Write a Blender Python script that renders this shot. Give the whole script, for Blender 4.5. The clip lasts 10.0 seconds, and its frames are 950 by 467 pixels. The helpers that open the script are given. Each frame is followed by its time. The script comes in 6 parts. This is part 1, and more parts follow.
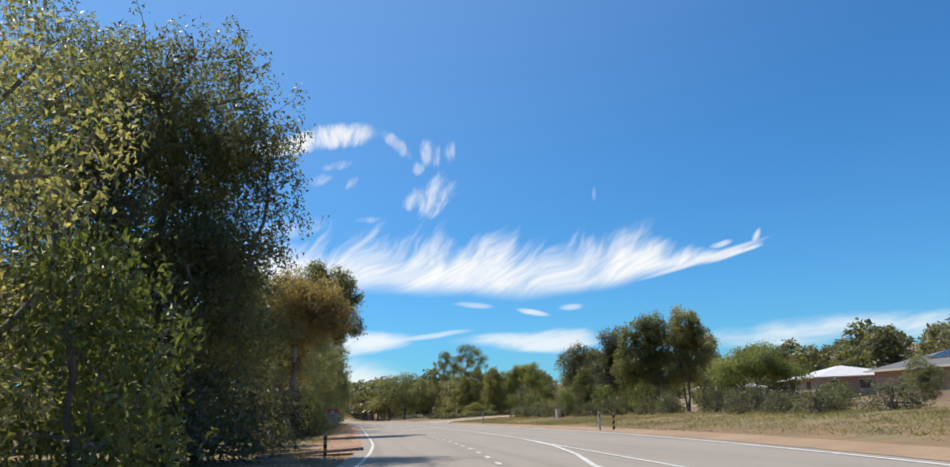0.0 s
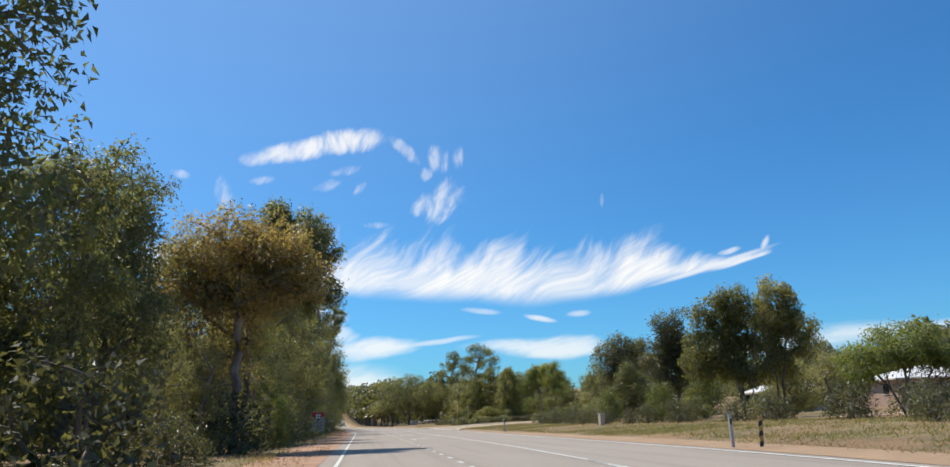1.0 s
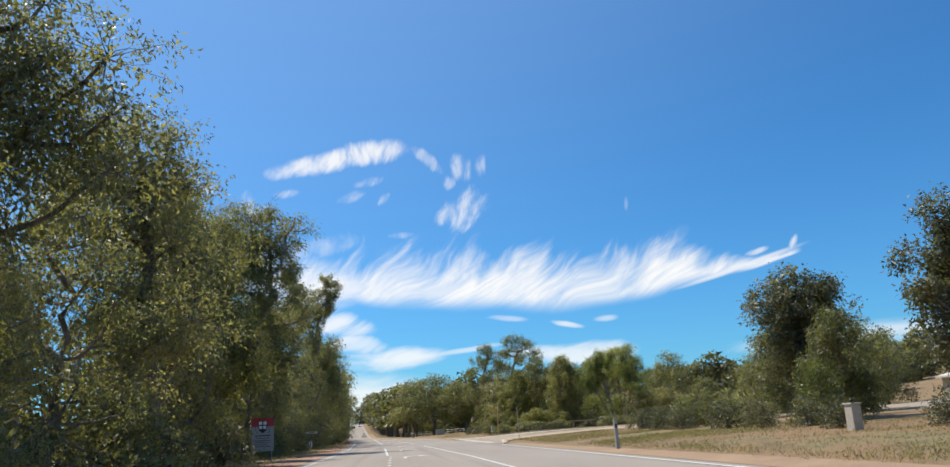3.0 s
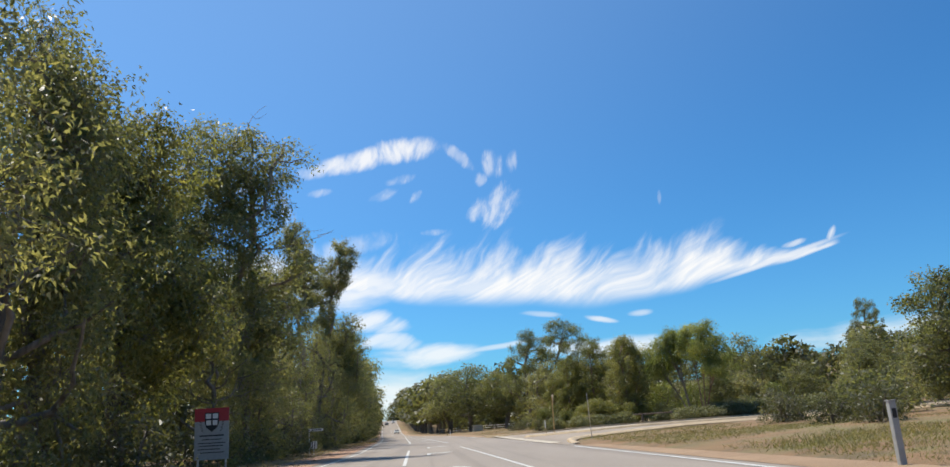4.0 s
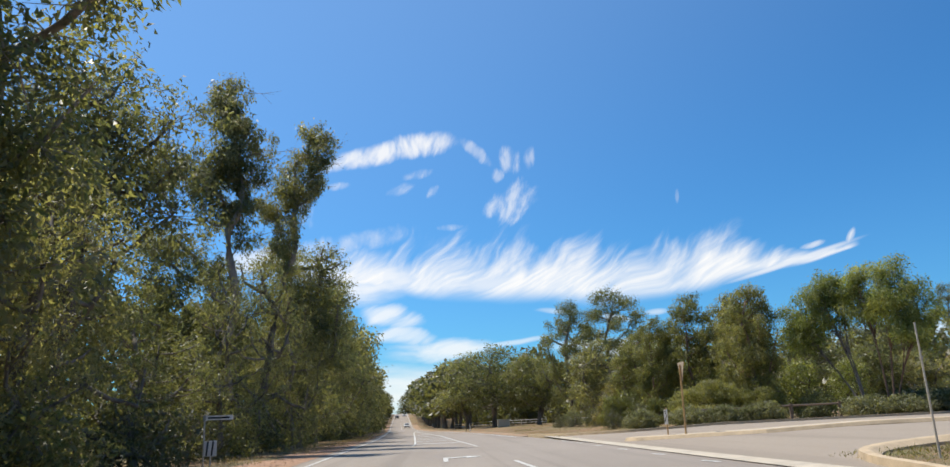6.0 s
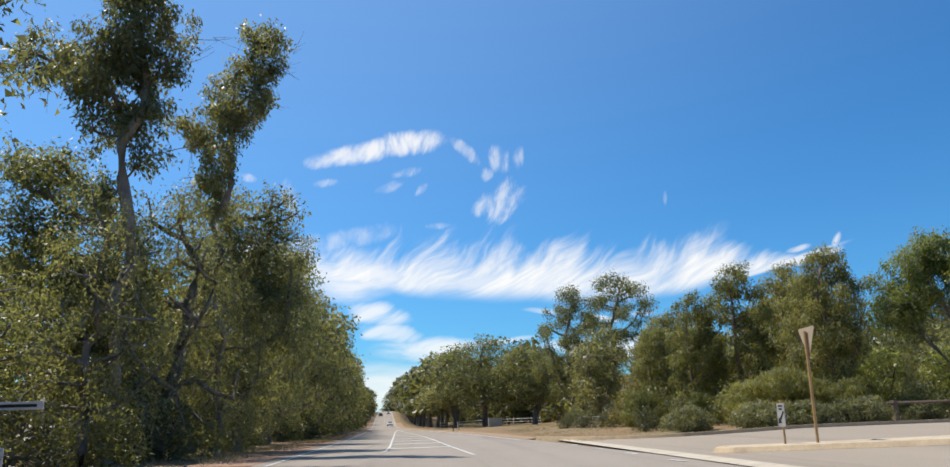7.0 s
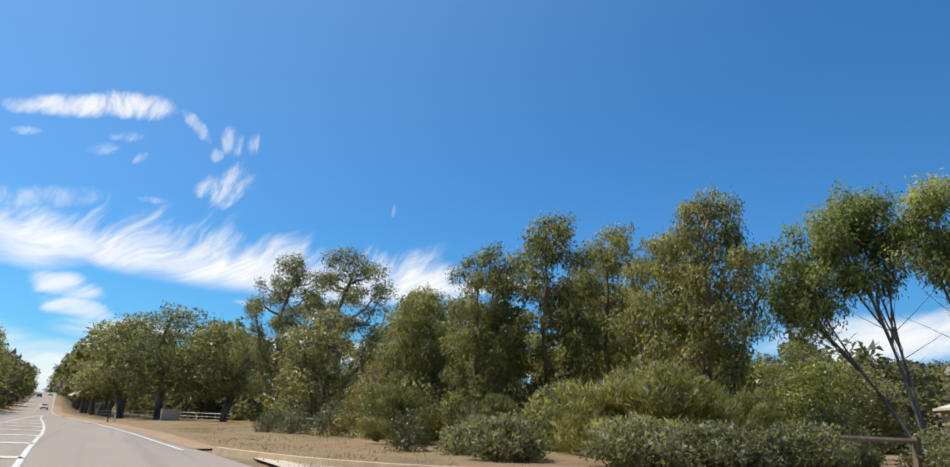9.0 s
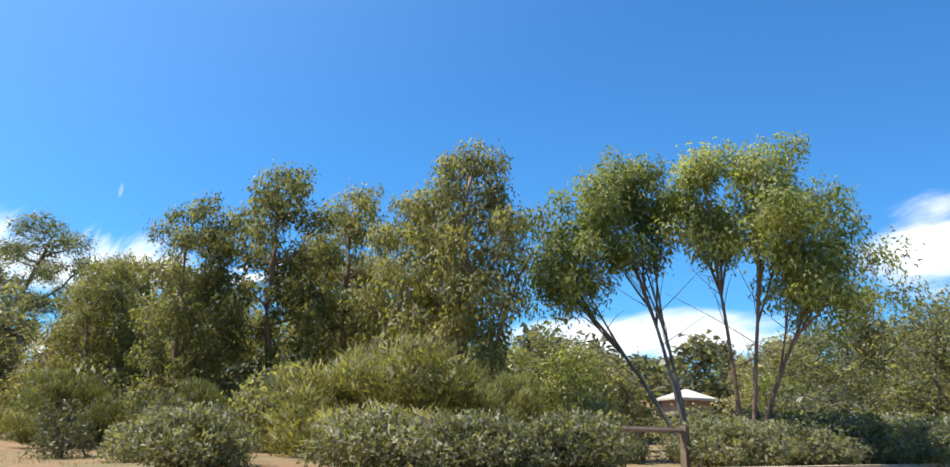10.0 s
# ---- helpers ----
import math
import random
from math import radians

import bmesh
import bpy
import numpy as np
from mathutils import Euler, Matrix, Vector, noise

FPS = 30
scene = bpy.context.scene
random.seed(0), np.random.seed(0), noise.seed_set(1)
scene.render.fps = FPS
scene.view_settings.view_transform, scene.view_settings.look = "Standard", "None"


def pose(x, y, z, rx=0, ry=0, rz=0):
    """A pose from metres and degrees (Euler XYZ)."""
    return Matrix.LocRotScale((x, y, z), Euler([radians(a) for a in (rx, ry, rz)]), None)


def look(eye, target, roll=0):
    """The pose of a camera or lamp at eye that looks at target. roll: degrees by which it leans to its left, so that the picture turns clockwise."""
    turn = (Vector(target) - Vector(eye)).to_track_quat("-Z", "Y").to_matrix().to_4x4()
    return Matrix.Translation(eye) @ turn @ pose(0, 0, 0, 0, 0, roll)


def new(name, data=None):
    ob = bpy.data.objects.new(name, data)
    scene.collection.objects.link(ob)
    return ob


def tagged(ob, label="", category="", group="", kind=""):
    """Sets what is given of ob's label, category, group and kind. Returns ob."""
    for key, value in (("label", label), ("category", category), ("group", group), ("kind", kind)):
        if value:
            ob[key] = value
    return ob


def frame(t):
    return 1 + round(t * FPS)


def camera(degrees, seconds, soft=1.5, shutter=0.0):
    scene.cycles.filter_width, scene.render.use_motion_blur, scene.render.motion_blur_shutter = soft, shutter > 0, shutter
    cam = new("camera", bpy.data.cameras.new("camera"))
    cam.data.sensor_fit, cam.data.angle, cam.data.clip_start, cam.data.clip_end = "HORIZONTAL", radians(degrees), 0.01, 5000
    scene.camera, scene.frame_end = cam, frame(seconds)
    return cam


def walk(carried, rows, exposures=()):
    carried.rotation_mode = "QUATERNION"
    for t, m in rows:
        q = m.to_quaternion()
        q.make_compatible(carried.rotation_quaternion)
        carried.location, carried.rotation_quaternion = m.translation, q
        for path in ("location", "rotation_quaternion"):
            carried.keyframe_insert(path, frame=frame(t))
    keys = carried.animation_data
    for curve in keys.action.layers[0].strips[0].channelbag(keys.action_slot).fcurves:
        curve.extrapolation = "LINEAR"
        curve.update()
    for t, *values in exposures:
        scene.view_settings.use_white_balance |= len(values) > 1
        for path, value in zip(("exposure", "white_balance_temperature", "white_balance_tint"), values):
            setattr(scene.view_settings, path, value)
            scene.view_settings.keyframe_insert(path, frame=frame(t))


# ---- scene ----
# the car's way along the road and round the corner: t, x, y, z, yaw, pitch, lean
WAY = [
    (0.0, -5.257, 0.000, 1.249, -8.777, 12.652, -2.272),
    (0.5, -4.394, 8.999, 1.217, -8.300, 12.831, -1.839),
    (1.0, -3.641, 17.976, 1.198, -8.234, 13.088, -1.902),
    (1.5, -2.939, 26.983, 1.185, -8.522, 13.400, -2.428),
    (2.0, -2.073, 35.633, 1.156, -8.250, 13.558, -2.843),
    (2.5, -1.262, 44.555, 1.172, -7.898, 13.675, -3.781),
    (2.7, -0.979, 48.135, 1.180, -7.407, 13.670, -3.648),
    (3.8, -0.046, 67.491, 1.208, -4.327, 13.752, -2.825),
    (4.0, -0.000, 70.757, 1.212, -4.083, 13.567, -3.405),
    (4.5, 0.042, 78.798, 1.219, -3.533, 13.509, -3.680),
    (5.0, 0.028, 86.601, 1.203, -2.699, 13.456, -2.894),
    (5.5, -0.122, 94.052, 1.177, -2.550, 13.452, -2.648),
    (5.7, -0.161, 96.947, 1.168, -2.606, 13.411, -2.494),
    (6.8, -0.035, 111.773, 1.176, -3.632, 13.148, -1.307),
    (7.0, 0.000, 114.178, 1.172, -3.747, 13.209, -1.455),
    (7.5, 0.138, 119.903, 1.158, -5.389, 13.112, -0.743),
    (8.0, 0.598, 125.052, 1.169, -9.389, 13.270, 1.048),
    (8.5, 1.500, 129.399, 1.183, -15.977, 13.389, 2.695),
    (9.0, 2.810, 133.120, 1.195, -23.679, 13.773, 3.147),
    (9.5, 4.317, 135.756, 1.208, -32.917, 13.777, 1.871),
    (10.0, 5.809, 137.579, 1.236, -42.369, 14.225, 2.024),
]
cam = camera(61.25, 10.0)


def aim(eye_x, eye_y, eye_z, yaw, pitch, lean):
    """yaw to the left from +y, pitch up, lean as look() takes it."""
    a, p = radians(yaw), radians(pitch)
    ahead = Vector((-math.sin(a) * math.cos(p), math.cos(a) * math.cos(p), math.sin(p)))
    eye = Vector((eye_x, eye_y, eye_z))
    return look(eye, eye + ahead * 10, lean)


walk(cam, [(row[0], aim(*row[1:])) for row in WAY], [(0.0, 0.42), (7.5, 0.42), (8.5, 0.42), (9.0, 0.44), (9.5, 0.70), (10.0, 1.02)])


# ==== world ====
SUN_AZ, SUN_EL = 50.0, 62.0     # the sun stands high, ahead and to the left: degrees left of +y, and up

sun_way = Vector((-math.sin(radians(SUN_AZ)) * math.cos(radians(SUN_EL)), math.cos(radians(SUN_AZ)) * math.cos(radians(SUN_EL)), math.sin(radians(SUN_EL))))


def nd(tree, kind, **sets):
    n = tree.nodes.new(kind)
    for k, v in sets.items():
        if k in n.inputs:
            n.inputs[k].default_value = v
        else:
            setattr(n, k, v)
    return n


def mth(tree, op, a, b=None, c=None, clamp=False):
    n = tree.nodes.new("ShaderNodeMath")
    n.operation, n.use_clamp = op, clamp
    for i, v in enumerate((a, b, c)):
        if v is None:
            continue
        if isinstance(v, (int, float)):
            n.inputs[i].default_value = v
        else:
            tree.links.new(v, n.inputs[i])
    return n.outputs[0]


def smooth(tree, v, lo, hi, out_lo=0.0, out_hi=1.0):
    n = tree.nodes.new("ShaderNodeMapRange")
    n.interpolation_type = "SMOOTHSTEP"
    for i, s in enumerate((v, lo, hi, out_lo, out_hi)):
        if isinstance(s, (int, float)):
            n.inputs[i].default_value = s
        else:
            tree.links.new(s, n.inputs[i])
    return n.outputs[0]


def make_world():
    w = bpy.data.worlds.new("daylight")
    w.use_nodes = True
    scene.world = w
    t = w.node_tree
    t.nodes.clear()
    ln = t.links.new
    sky = nd(t, "ShaderNodeTexSky", sky_type="NISHITA", sun_disc=False, sun_elevation=radians(SUN_EL), sun_rotation=radians(-SUN_AZ), altitude=60.0, air_density=1.0, dust_density=0.4, ozone_density=2.2)
    deep = nd(t, "ShaderNodeMix", data_type="RGBA", blend_type="MULTIPLY")
    deep.inputs[0].default_value = 1.0
    ln(sky.outputs[0], deep.inputs[6])
    deep.inputs[7].default_value = (0.24, 0.59, 0.86, 1)
    way = nd(t, "ShaderNodeTexCoord")
    # the bright haze round the sun
    to_sun = nd(t, "ShaderNodeVectorMath", operation="DOT_PRODUCT")
    ln(way.outputs["Generated"], to_sun.inputs[0])
    to_sun.inputs[1].default_value = sun_way
    glow = nd(t, "ShaderNodeMix", data_type="RGBA", blend_type="ADD")
    ln(smooth(t, to_sun.outputs["Value"], 0.30, 0.95), glow.inputs[0])
    ln(deep.outputs[2], glow.inputs[6])
    glow.inputs[7].default_value = (0.85, 1.0, 1.05, 1)
    sep = nd(t, "ShaderNodeSeparateXYZ")
    ln(way.outputs["Generated"], sep.inputs[0])
    az = mth(t, "MULTIPLY", mth(t, "ARCTAN2", sep.outputs[0], sep.outputs[1]), 57.2958)
    el = mth(t, "MULTIPLY", mth(t, "ARCSINE", sep.outputs[2]), 57.2958)
    flat = nd(t, "ShaderNodeCombineXYZ")
    ln(az, flat.inputs[0])
    ln(el, flat.inputs[1])
    # slow curls bend the fibres of the cirrus
    curl = nd(t, "ShaderNodeTexNoise", Scale=0.17, Detail=2.0, Roughness=0.4)
    ln(flat.outputs[0], curl.inputs["Vector"])
    csep = nd(t, "ShaderNodeSeparateColor")
    ln(curl.outputs["Color"], csep.inputs[0])
    waz = mth(t, "ADD", az, mth(t, "MULTIPLY", mth(t, "SUBTRACT", csep.outputs[0], 0.5), 5.0))
    wel = mth(t, "ADD", el, mth(t, "MULTIPLY", mth(t, "SUBTRACT", csep.outputs[1], 0.5), 1.9))

    def fibre(angle, along, across, detail=4.0):
        """Noise drawn out along a slope of the given angle."""
        c, s = math.cos(radians(angle)), math.sin(radians(angle))
        a = mth(t, "ADD", mth(t, "MULTIPLY", waz, c), mth(t, "MULTIPLY", wel, s))
        b = mth(t, "SUBTRACT", mth(t, "MULTIPLY", wel, c), mth(t, "MULTIPLY", waz, s))
        v = nd(t, "ShaderNodeCombineXYZ")
        ln(mth(t, "MULTIPLY", a, along), v.inputs[0])
        ln(mth(t, "MULTIPLY", b, across), v.inputs[1])
        n = nd(t, "ShaderNodeTexNoise", Scale=1.0, Detail=detail, Roughness=0.55)
        ln(v.outputs[0], n.inputs["Vector"])
        return n.outputs[0]

    steep = fibre(58, 0.30, 1.7, 6.0)
    wisp = fibre(66, 0.55, 1.15, 6.0)
    soft = fibre(8, 0.14, 0.6, 6.0)

    def cloud(ca, ce, ra, re, angle, grain, lo, hi, strength, rag=0.55, base=0.6, warp=0.35):
        """One cloud: an ellipse in azimuth and height whose rim is eaten by its grain."""
        c, s = math.cos(radians(angle)), math.sin(radians(angle))
        da = mth(t, "SUBTRACT", mth(t, "ADD", az, mth(t, "MULTIPLY", mth(t, "SUBTRACT", waz, az), warp)), ca)
        de = mth(t, "SUBTRACT", mth(t, "ADD", el, mth(t, "MULTIPLY", mth(t, "SUBTRACT", wel, el), warp)), ce)
        a = mth(t, "DIVIDE", mth(t, "ADD", mth(t, "MULTIPLY", da, c), mth(t, "MULTIPLY", de, s)), ra)
        b = mth(t, "DIVIDE", mth(t, "SUBTRACT", mth(t, "MULTIPLY", de, c), mth(t, "MULTIPLY", da, s)), re)
        d = mth(t, "ADD", mth(t, "MULTIPLY", a, a), mth(t, "MULTIPLY", b, b))
        body = smooth(t, mth(t, "ADD", d, mth(t, "MULTIPLY", mth(t, "SUBTRACT", grain, 0.5), -2.6 * rag)), 1.35, -0.15)
        return mth(t, "MULTIPLY", mth(t, "MULTIPLY", body, smooth(t, grain, lo - 0.06, hi, base)), strength)

    def along(rows):
        """A height in degrees that changes with the azimuth."""
        r = nd(t, "ShaderNodeValToRGB")
        els = r.color_ramp.elements
        stops = [((a + 20.0) / 50.0, (e - 5.0) / 10.0) for a, e in rows]
        for i, (p, v) in enumerate(stops):
            if i in (0, len(stops) - 1):
                k = els[0 if i == 0 else -1]
                k.position = p
            else:
                k = els.new(p)
            k.color = (v, v, v, 1)
        ln(mth(t, "DIVIDE", mth(t, "ADD", az, 20.0), 50.0), r.inputs[0])
        return mth(t, "ADD", mth(t, "MULTIPLY", r.outputs[0], 10.0), 5.0)

    # the long mare's tail: a smooth curved underside, tufts that rise from its top
    under = along([(-16, 9.6), (-9, 9.9), (-5, 9.6), (-1, 9.0), (5, 8.6), (12.5, 8.0), (16, 8.1), (19.7, 8.55), (23, 9.3), (26.4, 9.85), (28.8, 10.5)])
    top = along([(-16, 11.6), (-9, 12.6), (-3, 11.7), (2.4, 12.6), (6.6, 12.3), (11.5, 12.2), (15.2, 11.6), (21.6, 11.7), (23.4, 11.0), (26, 10.45), (28.8, 10.95)])
    lifted = mth(t, "ADD", el, mth(t, "MULTIPLY", mth(t, "SUBTRACT", wel, el), 0.55))
    high = mth(t, "DIVIDE", mth(t, "SUBTRACT", lifted, under), mth(t, "SUBTRACT", top, under))
    tuft = fibre(48, 0.15, 0.62, 6.0)
    sweep = fibre(30, 0.12, 0.55, 5.0)
    fine = fibre(26, 0.3, 3.0, 5.0)
    ragged = mth(t, "ADD", high, mth(t, "MULTIPLY", mth(t, "SUBTRACT", tuft, 0.5), 2.1))
    tail = mth(t, "MULTIPLY", smooth(t, high, -0.12, 0.24), smooth(t, ragged, 1.25, 0.35))
    tail = mth(t, "MULTIPLY", tail, smooth(t, sweep, 0.28, 0.58, 0.45))
    tail = mth(t, "MULTIPLY", tail, smooth(t, fine, 0.30, 0.66, 0.74))
    tail = mth(t, "MULTIPLY", tail, mth(t, "MULTIPLY", smooth(t, az, -15.0, -6.0), smooth(t, az, 29.0, 28.2)))
    layers = [
        tail,
        cloud(8.0, 9.6, 12.0, 0.9, -1, soft, 0.26, 0.60, 0.70, 0.6, 0.45),
        cloud(-5.0, 9.8, 4.5, 1.5, 8, soft, 0.25, 0.6, 0.85, 0.7, 0.5, 0.8),
        cloud(-10.0, 11.0, 5.0, 1.4, -6, soft, 0.25, 0.62, 0.75, 0.8, 0.4, 0.8),
        cloud(24.6, 9.75, 4.6, 0.24, 14, soft, 0.2, 0.5, 0.8, 0.25, 0.6, 0.1),
        cloud(28.45, 11.0, 0.62, 0.24, 62, steep, 0.3, 0.6, 0.85, 0.5, 0.4, 0.1),
        cloud(26.1, 10.75, 0.8, 0.22, 12, steep, 0.3, 0.6, 0.6, 0.5, 0.4, 0.1),
        cloud(-4.4, 19.05, 3.9, 0.75, 13, wisp, 0.25, 0.6, 0.88, 0.8, 0.45, 0.2),
        cloud(-0.8, 19.75, 2.5, 0.85, 4, wisp, 0.25, 0.7, 0.92, 0.8, 0.4, 0.2),
        cloud(5.8, 15.5, 2.0, 1.35, 24, wisp, 0.34, 0.74, 0.60, 1.3, 0.25, 0.5),
        cloud(5.6, 18.5, 0.9, 0.95, -40, wisp, 0.34, 0.74, 0.58, 1.2, 0.25, 0.4),
        cloud(7.35, 18.6, 0.45, 0.85, -8, wisp, 0.34, 0.74, 0.42, 1.2, 0.2, 0.3),
        cloud(3.1, 19.1, 1.5, 0.4, -40, wisp, 0.34, 0.74, 0.42, 1.2, 0.2, 0.4),
        cloud(4.6, 17.5, 0.5, 0.5, 30, wisp, 0.36, 0.74, 0.4, 1.2, 0.2, 0.3),
        cloud(-1.3, 17.7, 1.1, 0.35, 10, wisp, 0.40, 0.75, 0.42, 1.0, 0.15, 0.2),
        cloud(-2.5, 16.6, 1.0, 0.4, 20, wisp, 0.40, 0.75, 0.45, 1.0, 0.15, 0.2),
        cloud(-0.2, 16.4, 0.6, 0.35, 40, wisp, 0.40, 0.75, 0.4, 1.0, 0.15, 0.2),
        cloud(1.1, 13.8, 0.9, 0.26, 6, wisp, 0.3, 0.7, 0.5, 0.9, 0.2, 0.2),
        cloud(-7.1, 16.8, 0.9, 0.3, 8, wisp, 0.36, 0.7, 0.45, 0.9, 0.2, 0.2),
        cloud(-9.5, 15.4, 0.7, 1.5, 12, wisp, 0.36, 0.72, 0.42, 0.9, 0.2, 0.2),
        cloud(-12.8, 17.0, 0.8, 0.3, -10, wisp, 0.36, 0.7, 0.45, 0.9, 0.2, 0.2),
        cloud(17.6, 15.0, 0.14, 0.5, -4, steep, 0.36, 0.7, 0.18, 0.9, 0.2, 0.1),
        cloud(-7.0, 12.6, 5.0, 0.8, 10, wisp, 0.3, 0.75, 0.4, 0.9, 0.2),
        cloud(-3.8, 7.6, 2.8, 0.95, -8, sweep, 0.3, 0.6, 0.8, 1.3, 0.3, 0.9),
        cloud(-2.8, 6.1, 2.2, 0.7, -8, sweep, 0.3, 0.6, 0.7, 1.3, 0.3, 0.9),
        cloud(0.3, 5.0, 4.4, 0.75, 4, soft, 0.25, 0.6, 0.8, 1.2, 0.4, 0.8),
        cloud(5.0, 5.4, 3.0, 0.22, 6, soft, 0.2, 0.6, 0.6, 0.7),
        cloud(12.6, 4.9, 4.6, 0.75, 0, soft, 0.25, 0.6, 0.75, 1.2, 0.4, 0.8),
        cloud(12.7, 6.9, 1.2, 0.22, -14, soft, 0.2, 0.6, 0.7, 0.7),
        cloud(15.4, 7.05, 0.8, 0.26, 0, soft, 0.2, 0.6, 0.5, 0.7),
        cloud(8.3, 7.5, 1.6, 0.22, -4, soft, 0.2, 0.6, 0.4, 0.8),
        cloud(33.0, 4.4, 8.0, 1.0, 2, soft, 0.25, 0.6, 0.7, 1.2, 0.4, 0.8),
        cloud(54.0, 7.0, 11.0, 1.8, 3, soft, 0.2, 0.55, 0.95, 0.8),
        cloud(73.5, 12.6, 5.0, 2.9, 10, soft, 0.25, 0.6, 0.95, 0.9, 0.4),
        cloud(-3.0, 2.2, 7.0, 2.0, 2, soft, 0.2, 0.6, 0.85, 0.5, 0.6),
        cloud(-12.0, 4.0, 8.0, 1.4, 0, soft, 0.2, 0.6, 0.8),
    ]
    cover = layers[0]
    for layer in layers[1:]:
        cover = mth(t, "MAXIMUM", cover, layer)
    cover = mth(t, "MULTIPLY", cover, 0.93, clamp=True)
    mix = nd(t, "ShaderNodeMix", data_type="RGBA")
    ln(cover, mix.inputs[0])
    ln(glow.outputs[2], mix.inputs[6])
    mix.inputs[7].default_value = (6.9, 6.75, 6.5, 1)
    bg = nd(t, "ShaderNodeBackground", Strength=0.115)
    ln(mix.outputs[2], bg.inputs[0])
    out = nd(t, "ShaderNodeOutputWorld")
    ln(bg.outputs[0], out.inputs[0])


make_world()
lamp = bpy.data.lights.new("sun", "SUN")
lamp.energy, lamp.angle, lamp.color = 4.2, radians(0.53), (1.0, 0.94, 0.84)
sun = new("sun", lamp)
sun.matrix_world = look(sun_way * 300, (0, 0, 0))


# ==== materials ====
def mat(name, rough=0.8, metal=0.0):
    m = bpy.data.materials.new(name)
    m.use_nodes = True
    t = m.node_tree
    b = t.nodes["Principled BSDF"]
    b.inputs["Roughness"].default_value, b.inputs["Metallic"].default_value = rough, metal
    return m, t, b


def ramp(t, value, stops):
    r = nd(t, "ShaderNodeValToRGB")
    els = r.color_ramp.elements
    els[0].position, els[0].color = stops[0][0], (*stops[0][1], 1)
    els[1].position, els[1].color = stops[-1][0], (*stops[-1][1], 1)
    for p, c in stops[1:-1]:
        els.new(p).color = (*c, 1)
    t.links.new(value, r.inputs[0])
    return r.outputs[0]


def grain(t, scale, detail=4.0, rough=0.6, stretch=(1, 1, 1)):
    tc = nd(t, "ShaderNodeTexCoord")
    mp = nd(t, "ShaderNodeMapping")
    mp.inputs["Scale"].default_value = stretch
    n = nd(t, "ShaderNodeTexNoise", Scale=scale, Detail=detail, Roughness=rough)
    t.links.new(tc.outputs["Object"], mp.inputs[0])
    t.links.new(mp.outputs[0], n.inputs["Vector"])
    return n.outputs[0]


def mixed(t, fac, a, b, blend="MIX"):
    n = nd(t, "ShaderNodeMix", data_type="RGBA", blend_type=blend)
    for i, v in ((0, fac), (6, a), (7, b)):
        if isinstance(v, (int, float)):
            n.inputs[i].default_value = v
        elif isinstance(v, tuple):
            n.inputs[i].default_value = (*v, 1)
        else:
            t.links.new(v, n.inputs[i])
    return n.outputs[2]


def bump(t, b, height, strength=0.4, distance=0.02):
    n = nd(t, "ShaderNodeBump", Strength=strength, Distance=distance)
    t.links.new(height, n.inputs["Height"])
    t.links.new(n.outputs[0], b.inputs["Normal"])


def plain(name, colour, rough=0.6, metal=0.0, wear=0.25, scale=6.0, relief=0.15):
    """Painted or cast stuff with soiling at two scales."""
    m, t, b = mat(name, rough, metal)
    dark = tuple(c * (1 - wear) for c in colour)
    light = tuple(min(1, c * (1 + wear * 0.5)) for c in colour)
    c = ramp(t, grain(t, scale), [(0.3, dark), (0.7, light)])
    c = mixed(t, 0.35, c, ramp(t, grain(t, scale * 9), [(0.3, dark), (0.7, light)]))
    t.links.new(c, b.inputs["Base Color"])
    bump(t, b, grain(t, scale * 12), relief, 0.01)
    return m


def leaf_mat(name, dark, light, tip, through_light=0.3, rough=0.45):
    m, t, b = mat(name, rough)
    b.inputs["Specular IOR Level"].default_value = 0.5
    geo = nd(t, "ShaderNodeNewGeometry")
    info = nd(t, "ShaderNodeObjectInfo")
    c = ramp(t, geo.outputs["Random Per Island"], [(0.0, dark), (0.6, light), (0.93, light), (1.0, tip)])
    # broad patches of the tip colour vary the tone and imitate sunlit clumps
    big = grain(t, 0.55, 2.0)
    c = mixed(t, smooth(t, big, 0.45, 0.68, 0.0, 0.5), c, tip)
    hue = nd(t, "ShaderNodeHueSaturation")
    t.links.new(smooth(t, info.outputs["Random"], 0.0, 1.0, 0.488, 0.512), hue.inputs["Hue"])
    t.links.new(smooth(t, info.outputs["Random"], 1.0, 0.0, 0.8, 1.25), hue.inputs["Value"])
    hue.inputs["Saturation"].default_value = 0.84
    t.links.new(c, hue.inputs["Color"])
    t.links.new(hue.outputs[0], b.inputs["Base Color"])
    tr = nd(t, "ShaderNodeBsdfTranslucent")
    t.links.new(mixed(t, 1.0, hue.outputs[0], (1.65, 1.6, 0.65), "MULTIPLY"), tr.inputs[0])
    mx = nd(t, "ShaderNodeMixShader")
    mx.inputs[0].default_value = through_light
    t.links.new(b.outputs[0], mx.inputs[1])
    t.links.new(tr.outputs[0], mx.inputs[2])
    t.links.new(mx.outputs[0], t.nodes["Material Output"].inputs[0])
    return m


def bark_mat(name, dark, light):
    m, t, b = mat(name, 0.85)
    c = ramp(t, grain(t, 2.2, 5.0, 0.65, (1, 1, 0.25)), [(0.32, dark), (0.5, tuple((a + d) / 2 for a, d in zip(dark, light))), (0.68, light)])
    t.links.new(c, b.inputs["Base Color"])
    bump(t, b, grain(t, 9, 5.0, 0.7, (1, 1, 0.2)), 0.6, 0.03)
    return m


